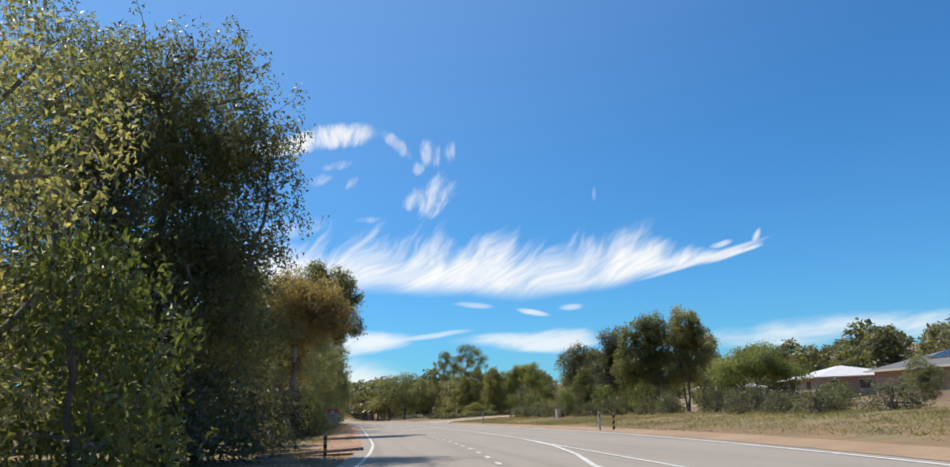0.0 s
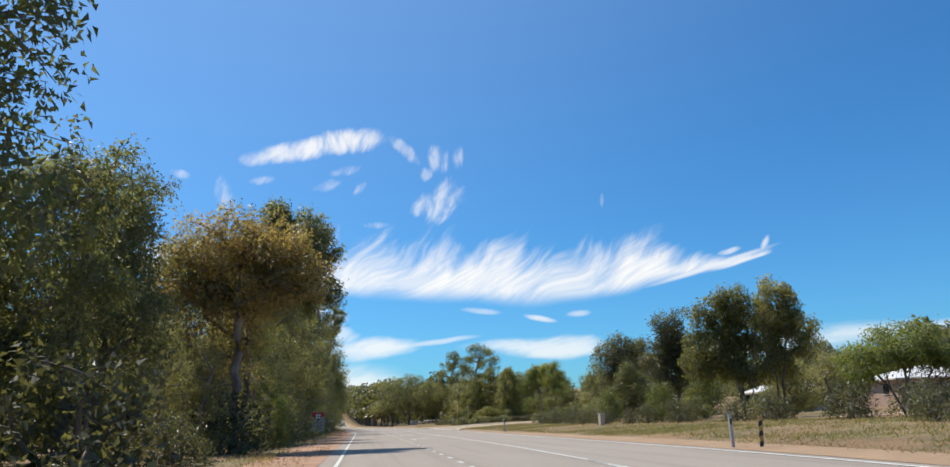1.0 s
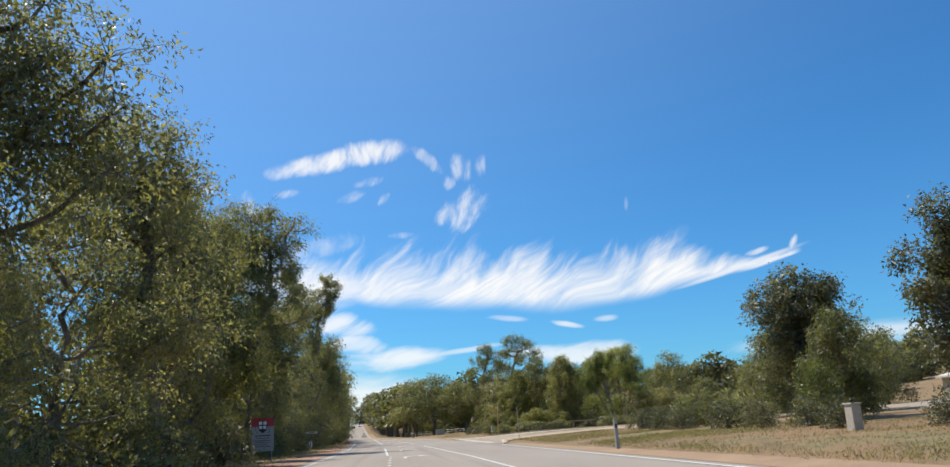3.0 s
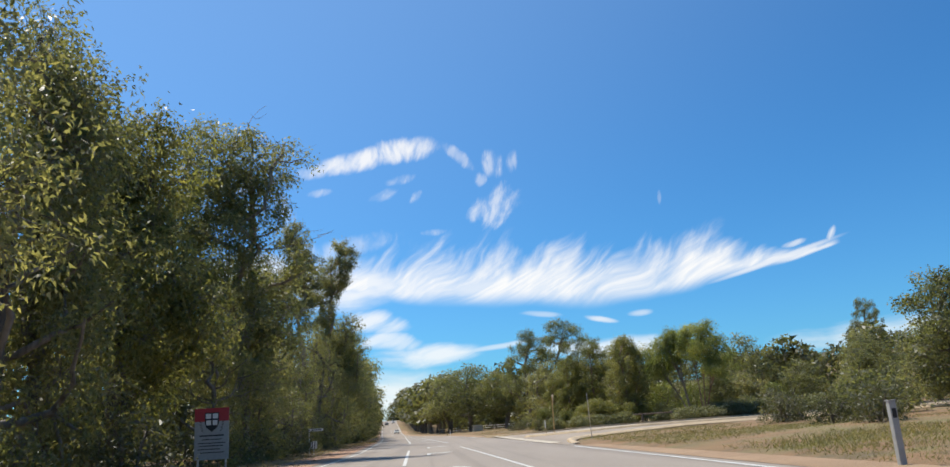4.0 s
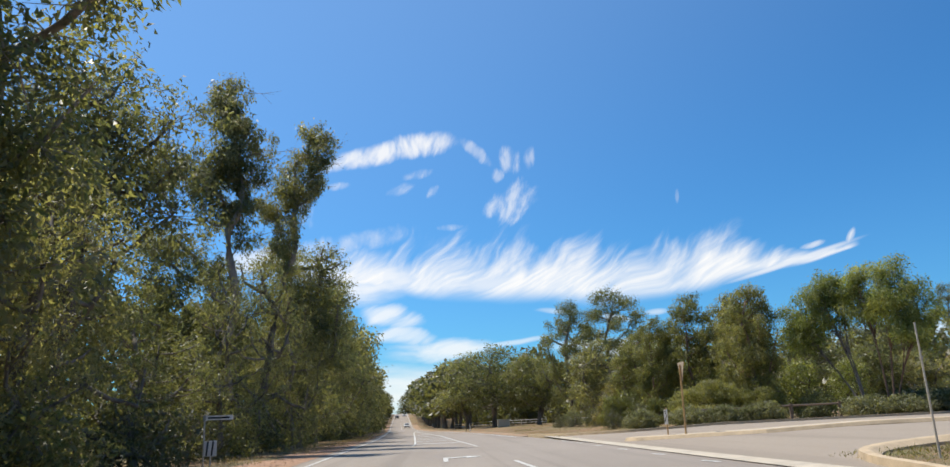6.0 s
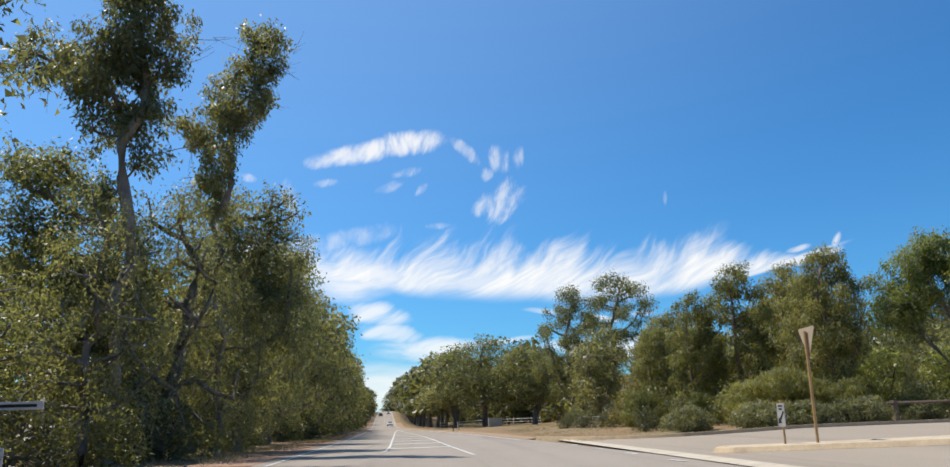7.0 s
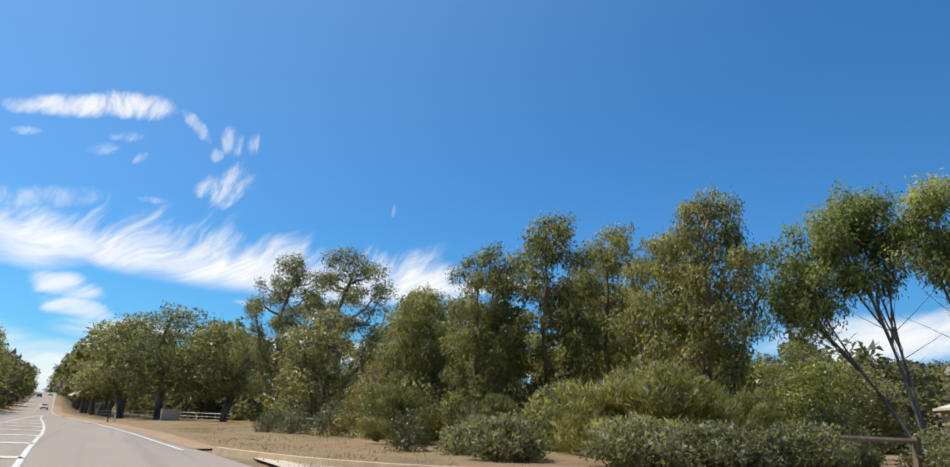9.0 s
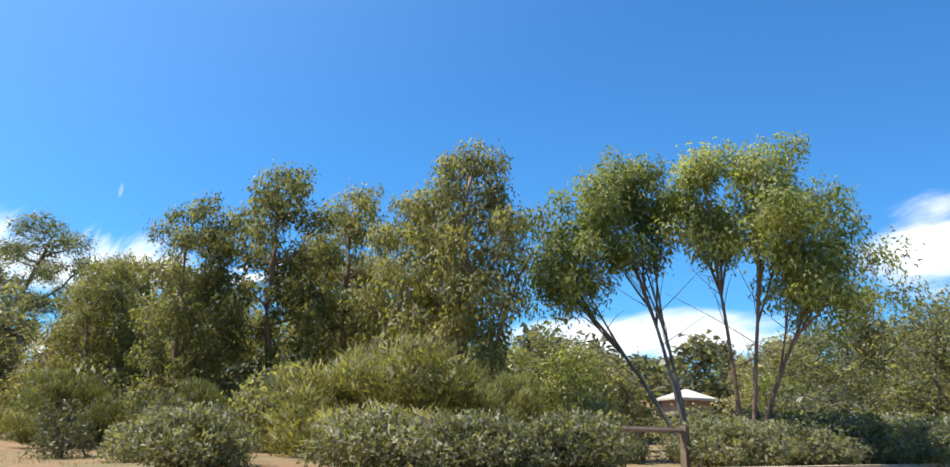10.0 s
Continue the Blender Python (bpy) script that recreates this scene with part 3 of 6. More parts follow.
KERB_PROFILE = [(-0.32, -0.1), (-0.30, 0.03), (-0.12, 0.13), (-0.05, 0.15), (0.12, 0.15), (0.15, -0.1)]
swept("kerb", [p for p in dense(SIDE_NEAR, 0.5) if p[1] > 111.8], [(-u, v) for u, v in KERB_PROFILE[::-1]], KERB, "pale yellowish concrete kerb round the corner", ramp_in=4)
swept("kerb", dense(SIDE_FAR, 0.8), KERB_PROFILE, KERB, "pale yellowish concrete kerb along the side road")
# the long median in the side road
MEDIAN_X, MEDIAN_NEAR, MEDIAN_FAR = [8.0, 12, 21, 50], [135.3, 131.9, 130.2, 129.6], [136.2, 133.2, 131.2, 130.4]
near_side = [(x, float(np.interp(x, MEDIAN_X, MEDIAN_NEAR))) for x in steps(8.0, 50, 0.7)]
far_side = [(x, float(np.interp(x, MEDIAN_X, MEDIAN_FAR))) for x in steps(8.0, 50, 0.7)]
swept("kerb", [(7.7, 135.85)] + near_side + far_side[::-1], [(-0.25, 0.15), (-0.02, 0.16), (0.03, 0.14), (0.12, 0.02), (0.13, -0.1)], KERB, "pale orange concrete kerb round the narrow median", True)
ribbon("median", [(x, y + 0.15, x, v - 0.15) for (x, y), (_, v) in zip(near_side, far_side)], CONCRETE, 0.153, "narrow concrete median in the side road", category="median")
ribbon("threshold", [(6.55, y, 7.15, y) for y in steps(115, 155, 1.5)], CONCRETE, 0.024, "flush pale concrete strip across the side road mouth", category="pavement")


# ==== plants ====
def leaf_cloud(rng, centres, radii, counts, length, width, droop, lift=0.0, hollow=0.35, squash=0.75, sprig=1, heart=None):
    """Pointed leaves in clumps: arrays of corner places and faces."""
    c = np.repeat(np.asarray(centres, float), counts, 0)
    r = np.repeat(np.asarray(radii, float), counts)
    n = len(c)
    # leaves sit together in sprigs that hang from one twig end
    m = n // sprig + 1
    own = np.arange(n) // sprig
    d = rng.normal(size=(m, 3))[own]
    d /= np.linalg.norm(d, axis=1)[:, None]
    rad = r * (hollow + (1 - hollow) * rng.random(m)[own] ** 0.6)
    p = c + d * rad[:, None] * [1, 1, squash]
    if sprig > 1:
        p += rng.normal(size=(n, 3)) * [0.75, 0.75, 1.0] * length
        p[:, 2] -= length * 0.5
    if heart is not None:
        # the round of the whole mass shades it too
        out = p - np.repeat(np.asarray(heart, float), counts, 0)
        out /= np.linalg.norm(out, axis=1)[:, None] + 1e-9
        d = d * 0.6 + out * 0.5
        d /= np.linalg.norm(d, axis=1)[:, None] + 1e-9
    p[:, 2] += lift
    a = rng.normal(size=(n, 3)) + d * 0.5
    a /= np.linalg.norm(a, axis=1)[:, None]
    a[:, 2] -= droop
    a /= np.linalg.norm(a, axis=1)[:, None]
    b = np.cross(a, rng.normal(size=(n, 3)))
    b /= np.linalg.norm(b, axis=1)[:, None] + 1e-9
    ln = length * (0.6 + 0.8 * rng.random(n))[:, None]
    wd = width * (0.7 + 0.6 * rng.random(n))[:, None]
    q = p + a * ln * 0.42 + b * wd
    tip = p + a * ln
    # each leaf turns its upper face outwards, and shades partly with the round of its clump
    face = np.cross(q - p, tip - p)
    face /= np.linalg.norm(face, axis=1)[:, None] + 1e-12
    flip = (face * d).sum(1) < 0
    q[flip], tip[flip] = tip[flip].copy(), q[flip].copy()
    face[flip] *= -1
    soft = face * 0.75 + d * 0.5 + np.array([0, 0, 0.12])
    soft /= np.linalg.norm(soft, axis=1)[:, None]
    v = np.stack([p, q, tip], 1).reshape(-1, 3)
    return np.concatenate([v, np.repeat(soft, 3, 0)], 1)


def leaf_mesh(name, v, material, corners=3):
    n = len(v) // corners
    me = bpy.data.meshes.new(name)
    me.vertices.add(len(v))
    me.vertices.foreach_set("co", v[:, :3].astype(np.float32).ravel())
    me.loops.add(corners * n)
    me.loops.foreach_set("vertex_index", np.arange(corners * n, dtype=np.int32))
    me.polygons.add(n)
    me.polygons.foreach_set("loop_start", np.arange(0, corners * n, corners, dtype=np.int32))
    me.update(calc_edges=True)
    if v.shape[1] == 6:
        me.polygons.foreach_set("use_smooth", np.ones(n, dtype=bool))
        me.normals_split_custom_set_from_vertices(v[:, 3:].tolist())
    me.materials.append(material)
    return me


def limb_mesh(name, segs, material, least=0.0):
    """Tapered tubes: segs of (points, radii)."""
    verts, faces = [], []
    for pts, rad in segs:
        if rad[0] < least:
            continue
        sides = 8 if rad[0] > 0.08 else 5 if rad[0] > 0.03 else 3
        base = len(verts)
        for i, p in enumerate(pts):
            q = (pts[min(i + 1, len(pts) - 1)] - pts[max(i - 1, 0)])
            m = Vector(q).to_track_quat("Z", "Y").to_matrix()
            for s in range(sides):
                t = 2 * math.pi * s / sides
                verts.append(Vector(p) + m @ Vector((rad[i] * math.cos(t), rad[i] * math.sin(t), 0)))
        for i in range(len(pts) - 1):
            for s in range(sides):
                a, b = base + i * sides + s, base + i * sides + (s + 1) % sides
                faces.append((a, b, b + sides, a + sides))
    return mesh_of(name, verts, faces, material, True)


def skeleton_of(rng, height, trunk_r, clumps, stems=1, lean=0.06, fork=0.25, wander=0.05):
    """Limbs that reach every clump: each grows from the nearest older point that lies lower. Returns tubes."""
    nodes, parent = [], []
    for s in range(stems):
        a = 2 * math.pi * (s + rng.random()) / stems
        off = np.array([math.cos(a), math.sin(a), 0]) * (0.12 * (stems > 1))
        tip = np.array([math.cos(a), math.sin(a), 0]) * height * lean * (1 + 2.2 * (stems > 1)) * (0.6 + 0.8 * rng.random())
        last = -1
        top = height * (0.58 + 0.12 * rng.random())
        for i in range(10):
            f = i / 9
            p = off + tip * f ** 1.4 + np.array([0, 0, top * f]) + rng.normal(size=3) * [wander, wander, 0] * height * 0.2 * min(f * 3, 1)
            if i == 0:
                p[2] = -0.15
            nodes.append(p)
            parent.append(last)
            last = len(nodes) - 1
    order = np.argsort([math.hypot(c[0], c[1]) for c in clumps])
    for k in order:
        c = np.array(clumps[k])
        best, bd = 0, 1e9
        for i, p in enumerate(nodes):
            d = c - p
            if p[2] < height * fork * 0.6:
                continue
            cost = np.linalg.norm(d) + 1.3 * max(0, p[2] - c[2] + 0.25 * math.hypot(d[0], d[1]))
            if cost < bd:
                best, bd = i, cost
        p0 = nodes[best]
        n = max(2, int(np.linalg.norm(c - p0) / 0.7))
        last = best
        sag = 0.10 * np.linalg.norm(c - p0)
        for i in range(1, n + 1):
            f = i / n
            p = p0 + (c - p0) * f + np.array([0, 0, -sag * math.sin(math.pi * f) * 0.6]) + rng.normal(size=3) * 0.06 * (f < 1)
            nodes.append(p)
            parent.append(last)
            last = len(nodes) - 1
    load = np.ones(len(nodes))
    for i in range(len(nodes) - 1, -1, -1):
        if parent[i] >= 0:
            load[parent[i]] += load[i] * 0.9
    peak = load[0]
    radius = [max(0.012, trunk_r * (l / peak) ** 0.52) for l in load]
    kids = [[] for _ in nodes]
    for i, p in enumerate(parent):
        if p >= 0:
            kids[p].append(i)
    segs, todo = [], [i for i, p in enumerate(parent) if p < 0]
    starts = [(i, None) for i in todo]
    while starts:
        i, frm = starts.pop()
        line, rad = ([nodes[frm], nodes[i]], [radius[i], radius[i]]) if frm is not None else ([nodes[i]], [radius[i] * 1.35])
        while kids[i]:
            ks = sorted(kids[i], key=lambda q: -load[q])
            starts += [(q, i) for q in ks[1:]]
            i = ks[0]
            line.append(nodes[i])
            rad.append(radius[i])
        if len(line) > 1:
            segs.append((line, rad))
    return segs


def spread_clumps(rng, n, height, radius, low, shape, gap):
    """Clump centres inside a crown whose radius at each height is given by shape(0..1)."""
    out = []
    for _ in range(n * 60):
        f = rng.random()
        r = radius * shape(f)
        a, q = 2 * math.pi * rng.random(), math.sqrt(rng.random())
        p = np.array([r * q * math.cos(a), r * q * math.sin(a), low + (height - low) * f])
        if all(np.linalg.norm((p - o) * [1, 1, 1.1]) > gap for o in out):
            out.append(p)
        if len(out) >= n:
            break
    return out


TREES = {}


def tree_kind(key, seed, height, radius, low, n, gap, clump_r, leaves, leaf, droop, material, bark, trunk_r, shape, stems=1, lean=0.06, fork=0.3, squash=0.75):
    """Builds one tree far below ground as the pattern for its copies; returns its two meshes."""
    rng = np.random.default_rng(seed)
    clumps = spread_clumps(rng, n, height - clump_r * 0.7, radius - clump_r * 0.6, low, shape, gap)
    segs = skeleton_of(rng, height, trunk_r, clumps, stems, lean, fork)
    rr = [clump_r * (0.65 + 0.6 * rng.random()) for _ in clumps]
    cnt = [max(8, int(leaves / len(clumps) * (r / clump_r) ** 2)) for r in rr]
    near = 1 if key.startswith(("far", "feather", "salt")) else 5 if key[:3] in ("mid", "sha") else 8
    v = leaf_cloud(rng, clumps, rr, cnt, leaf[0], leaf[1], droop, squash=squash, sprig=near)
    # stray sprigs break the outline
    k = max(6, len(clumps) // 2)
    stray = [clumps[int(i)] + rng.normal(size=3) * [0.45, 0.45, 0.3] * clump_r - [0, 0, clump_r * 0.35] for i in rng.integers(0, len(clumps), k)]
    v2 = leaf_cloud(rng, stray, [clump_r * 0.45] * k, [max(6, int(leaves / len(clumps) * 0.22))] * k, leaf[0], leaf[1], droop)
    big = 1.1 if key[:4] == "gum_" else 1.4
    # larger leaves inside keep the crown from being seen through
    core = leaf_cloud(rng, clumps, [r * 0.8 for r in rr], [max(3, int(c * 0.2)) for c in cnt], leaf[0] * big, leaf[1] * big * 1.35, droop * 0.5, hollow=0.0, squash=squash)
    v = np.concatenate([v, core])
    TREES[key] = (limb_mesh("trunk", segs, bark, 0.13 if key.startswith("far") else 0.02 if key[:3] in ("mid", "sha") else 0.0), leaf_mesh("crown", np.concatenate([v, v2]), material), height)


def dome(f):
    return math.sin(math.pi * min(1, 0.18 + 0.80 * f)) ** 0.6


def column(f):
    return (0.75 + 0.25 * math.sin(math.pi * f)) * (1 - f ** 5 * 0.6)


def ovoid(f):
    return math.sin(math.pi * min(1, 0.17 + 0.79 * f)) ** 0.6


def mound(f):
    return math.sqrt(max(0.02, 1 - f ** 2.2))


def lobed_gum(key, seed, lobes, material, bark, trunk_r, leaves, leaf=(0.19, 0.072), droop=0.8, stems=1, dead=0, lean=0.03, core=0.11, fill=1.4, loose=1.0):
    """A gum whose crown is a set of rounded masses (across, along, up, radius) that its limbs carry, with dead twigs past them."""
    rng = np.random.default_rng(seed)
    height = max(q[2] + q[3] for q in lobes)
    # lesser masses bridge the neighbouring ones
    more = []
    for i, q in enumerate(lobes):
        for o in lobes[i + 1:]:
            gap = math.dist(q[:3], o[:3])
            if 0.8 * (q[3] + o[3]) < gap < fill * (q[3] + o[3]):
                more.append(tuple((a + b) / 2 + rng.normal() * 0.25 for a, b in zip(q[:3], o[:3])) + (0.42 * (q[3] + o[3]),))
    lobes = [(*q[:3], q[3] * 1.12) for q in lobes] + more
    hearts = [np.array(q[:3], float) for q in lobes]
    segs = skeleton_of(rng, height * 0.96, trunk_r, hearts, stems, lean, 0.22)
    cl, rr, hs = [], [], []
    for q, h in zip(lobes, hearts):
        n = max(4, int(7.0 * q[3] ** 1.5))
        for _ in range(n):
            d = rng.normal(size=3) + [0, 0, 0.2]
            d /= np.linalg.norm(d)
            far = 0.4 + 0.75 * rng.random()
            e = h + d * [1, 1, 0.85] * q[3] * far
            e[2] = max(e[2], 0.5)
            # masses near the heart are larger, sprays past the rim small
            r = min(0.85, max(0.28, q[3] * (0.58 - 0.30 * far))) * (0.7 + 0.6 * rng.random()) * loose
            cl.append(e)
            rr.append(r)
            hs.append(h)
            segs.append((bow(h, e, (h + e) / 2 + rng.normal(size=3) * 0.15, 3), [0.020, 0.016, 0.011, 0.007]))
    for _ in range(dead):
        k = int(rng.integers(0, len(cl)))
        d = cl[k] - hs[k]
        d = d / (np.linalg.norm(d) + 1e-6)
        e = cl[k] + d * (0.8 + 0.9 * rng.random()) + rng.normal(size=3) * 0.3
        segs.append((bow(cl[k], e, (cl[k] + e) / 2 + rng.normal(size=3) * 0.2, 4), [0.022, 0.018, 0.014, 0.010, 0.006]))
        for _ in range(2):
            f = e + rng.normal(size=3) * 0.35
            segs.append((bow((cl[k] + e) / 2, f, (cl[k] + e) / 2 + (f - e) * 0.3 + d * 0.2, 2), [0.012, 0.009, 0.005]))
    area = sum(r * r for r in rr)
    cnt = [max(10, int(leaves * r * r / area)) for r in rr]
    v = leaf_cloud(rng, cl, rr, cnt, leaf[0], leaf[1], droop, squash=0.85, hollow=0.3, sprig=8, heart=hs)
    dark = leaf_cloud(rng, hearts, [q[3] * 0.72 for q in lobes], [int(leaves * core * q[3] ** 2 / sum(o[3] ** 2 for o in lobes)) for q in lobes], leaf[0] * 1.3, leaf[1] * 1.8, 0.3, hollow=0.1)
    TREES[key] = (limb_mesh("trunk", segs, bark), leaf_mesh("crown", np.concatenate([v, dark]), material), height)


def bow(p, q, mid, n):
    """Points of a bowed limb from p to q, drawn towards mid."""
    return [(1 - f) ** 2 * p + 2 * f * (1 - f) * mid + f * f * q for f in (i / n for i in range(n + 1))]


# near trees carry many small leaves, far ones fewer and larger
tree_kind("gum_dense_a", 11, 13.0, 5.0, 1.2, 64, 1.2, 1.22, 11500, (0.18, 0.068), 0.5, LEAF_GUM, BARK_GREY, 0.26, dome)
tree_kind("gum_dense_b", 12, 12.0, 4.8, 0.6, 60, 1.2, 1.22, 11500, (0.18, 0.068), 0.5, LEAF_OLIVE, BARK_GREY, 0.24, dome, 2)
tree_kind("gum_slim_a", 16, 9.6, 2.5, 0.8, 74, 0.62, 0.60, 19000, (0.16, 0.06), 1.1, LEAF_SLIM, BARK_RED, 0.12, ovoid, 1, 0.03)
tree_kind("gum_slim_b", 17, 9.6, 2.7, 0.6, 80, 0.64, 0.62, 20000, (0.16, 0.06), 1.1, LEAF_SLIM, BARK_RED, 0.11, ovoid, 3, 0.05)
tree_kind("gum_fine_b", 52, 12.0, 4.8, 0.5, 72, 1.25, 1.15, 17000, (0.16, 0.068), 0.5, LEAF_OLIVE, BARK_GREY, 0.24, dome, 2)
tree_kind("wattle_a", 18, 4.6, 2.3, 0.4, 34, 0.7, 0.8, 5200, (0.15, 0.06), 0.2, LEAF_BRIGHT, BARK_GREY, 0.09, mound, 2)
tree_kind("rust_wattle", 19, 4.6, 2.2, 0.4, 34, 0.7, 0.8, 5200, (0.15, 0.06), 0.2, LEAF_RUST, BARK_GREY, 0.08, mound, 2)
tree_kind("mid_gum_a", 21, 12.0, 4.8, 1.2, 46, 1.35, 1.45, 8400, (0.28, 0.12), 0.5, LEAF_GUM, BARK_GREY, 0.24, dome)
tree_kind("mid_gum_b", 22, 12.0, 4.4, 0.9, 42, 1.35, 1.4, 8400, (0.28, 0.12), 0.5, LEAF_OLIVE, BARK_GREY, 0.22, dome, 2)
tree_kind("mid_gum_c", 23, 9.0, 3.0, 0.7, 42, 0.95, 1.0, 12500, (0.2, 0.085), 0.6, LEAF_GUM, BARK_RED, 0.15, column)
tree_kind("round_gum_a", 27, 9.0, 3.4, 1.0, 60, 0.95, 1.0, 17000, (0.18, 0.08), 0.4, LEAF_GUM, BARK_GREY, 0.18, dome)
tree_kind("mid_gum_d", 26, 18.0, 7.4, 4.0, 76, 1.5, 1.3, 26000, (0.24, 0.095), 0.5, LEAF_GUM, BARK_GREY, 0.38, dome)
tree_kind("far_gum_a", 24, 13.0, 5.2, 0.6, 34, 1.6, 1.7, 1200, (0.8, 0.43), 0.4, LEAF_FAR, BARK_GREY, 0.26, dome)
tree_kind("far_gum_b", 25, 12.0, 4.8, 0.4, 32, 1.6, 1.6, 1200, (0.8, 0.43), 0.4, LEAF_FAR, BARK_GREY, 0.24, dome)
tree_kind("shade_gum_a", 35, 12.0, 4.8, 2.7, 48, 1.3, 1.3, 10500, (0.25, 0.11), 0.5, LEAF_GUM, BARK_GREY, 0.26, dome)
tree_kind("shade_gum_b", 36, 12.0, 4.5, 3.0, 44, 1.3, 1.3, 10000, (0.25, 0.11), 0.5, LEAF_GUM, BARK_GREY, 0.24, dome, 2)
tree_kind("far_gum_c", 37, 13.0, 4.8, 3.4, 34, 1.5, 1.6, 1200, (0.8, 0.43), 0.4, LEAF_FAR, BARK_GREY, 0.26, dome)
# shrubs
tree_kind("shrub_a", 31, 2.6, 1.7, 0.25, 26, 0.5, 0.6, 2300, (0.135, 0.065), 0.1, LEAF_DARK, BARK_GREY, 0.05, mound, 3)
tree_kind("shrub_b", 32, 2.4, 1.7, 0.2, 26, 0.5, 0.6, 2500, (0.14, 0.058), -0.2, LEAF_GUM, BARK_GREY, 0.05, mound, 3)
tree_kind("feather_bush", 33, 3.0, 2.4, 0.3, 46, 0.5, 0.55, 20000, (0.22, 0.022), -1.3, LEAF_FEATHER, BARK_GREY, 0.06, mound, 4)
tree_kind("saltbush", 34, 1.3, 1.5, 0.15, 30, 0.4, 0.45, 6000, (0.10, 0.05), 0.0, LEAF_GREY, BARK_GREY, 0.03, mound, 4)
TREE_WORDS = {
    "gum_dense": ("dense dark green roadside gum with foliage to the ground", "tree"), "gum_fine": ("big dense roadside gum with dark drooping leaves", "tree"), 
    "gum_slim": ("slim young gum with hanging olive leaves and ruddy stems", "tree"),
    "rust_wattle": ("rounded wattle with orange-brown tips", "tree"),
    "wattle": ("bright yellow-green rounded wattle", "tree"), "shade_gum": ("gum with a dark spreading crown above a bare trunk", "tree"), "round_gum": ("round-crowned dense dark gum on the verge", "tree"), "golden_gum": ("gum with tall narrow crown and yellowish new leaves", "tree"),
    "mid_gum": ("bushy grey-green gum in the belt behind the verge", "tree"), "far_gum": ("distant dark green gum", "tree"),
    "shrub": ("low dense dark green shrub on dry ground", "shrub"), "feather_bush": ("large feathery yellow-green bush with upright shoots", "shrub"), "saltbush": ("low grey-green saltbush beside the kerb", "shrub"),
}
tree_rng = random.Random(5)


def tree(key, x, y, h, wide=1.0, turn=None, label=""):
    trunk, crown, full = TREES[key]
    words, cat = TREE_WORDS[key if key in TREE_WORDS else key[:-2]]
    s = h / full
    turn = tree_rng.uniform(0, 360) if turn is None else turn
    top = holder(cat, pose(x, y, land(x, y), 0, 0, turn) @ Matrix.Diagonal((s * wide, s * wide, s, 1)), label or words, cat, "roadside " + cat + "s")
    part_me("trunk", trunk, top)
    part_me("crown", crown, top)
    return top


# belt on the near side of the road: the big gums, each with its own crown
lobed_gum("big_gum", 71, [(-0.2, -0.8, 12.6, 1.3), (2.6, -0.5, 12.4, 1.2), (1.3, 0.0, 11.0, 2.3), (3.1, 0.6, 10.5, 1.6), (3.5, 0.2, 8.1, 1.45), (3.1, -0.8, 6.2, 1.3), (0.9, -0.1, 8.0, 2.3), (-1.4, -3.0, 9.6, 2.1), (-3.7, 0.0, 12.4, 2.0), (-0.6, -1.5, 6.6, 1.5), (0.3, -0.7, 4.4, 2.4), (2.7, 0.5, 3.7, 1.8), (-1.6, -1.0, 3.0, 2.2), (1.3, -0.8, 1.9, 1.9), (-4.2, 0.5, 8.0, 2.2), (-4.4, 0.0, 4.2, 2.2), (0.6, 2.4, 9.5, 2.0), (1.2, 2.2, 5.5, 2.0)], LEAF_GUM, BARK_GREY, 0.22, 104000, (0.14, 0.06), core=0.12)
lobed_gum("rusty_gum", 72, [(-0.8, -0.8, 10.2, 1.5), (1.0, -0.5, 10.0, 1.4), (2.1, 0.6, 10.4, 1.2), (2.8, 0.2, 9.0, 1.6), (3.6, -0.8, 7.3, 1.0), (-0.1, -0.1, 8.6, 2.0), (1.5, 0.0, 7.6, 1.4), (3.8, -0.7, 8.5, 0.9), (-2.6, 0.6, 9.4, 1.7), (-2.8, 0.2, 7.4, 1.7), (1.2, 2.0, 9.0, 1.6), (-2.6, 0.4, 4.0, 1.5), (-1.6, 1.0, 2.4, 1.4), (-1.5, 0.5, 6.4, 1.2), (-3.2, 0.4, 5.6, 1.5), (0.6, 1.0, 6.0, 0.9), (0.1, 0.8, 4.4, 1.1), (-3.8, 0.4, 8.4, 1.4)], LEAF_RUST, BARK_PALE, 0.19, 40000, droop=0.5)
lobed_gum("leafy_gum", 73, [(1.2, -0.8, 12.0, 0.9), (3.0, -0.5, 11.6, 0.85), (3.7, 0.6, 10.9, 0.85), (4.1, 0.2, 9.7, 0.7), (2.4, -0.8, 10.7, 1.2), (3.6, -0.1, 8.6, 0.9), (4.3, 0.0, 7.7, 0.55), (3.0, 0.0, 7.7, 0.8), (2.0, 0.2, 7.6, 0.8), (0.8, 0.3, 9.0, 1.3)], LEAF_GUM, BARK_GREY, 0.18, 20000)
lobed_gum("broad_gum", 75, [(0.0, -0.8, 13.6, 1.5), (1.4, -0.5, 13.3, 1.3), (-1.6, 0.6, 14.0, 1.4), (0.1, 0.2, 11.6, 2.1), (-1.4, -0.8, 10.8, 2.0), (2.0, -0.1, 11.4, 1.5), (1.4, 0.0, 8.9, 2.1), (-1.1, -0.7, 7.4, 2.4), (2.2, 0.5, 6.2, 2.0), (0.2, -0.8, 3.6, 2.3), (-3.4, 1.0, 12.4, 1.7), (-3.6, 0.6, 9.0, 1.8)], LEAF_OLIVE, BARK_GREY, 0.26, 31000, dead=2)
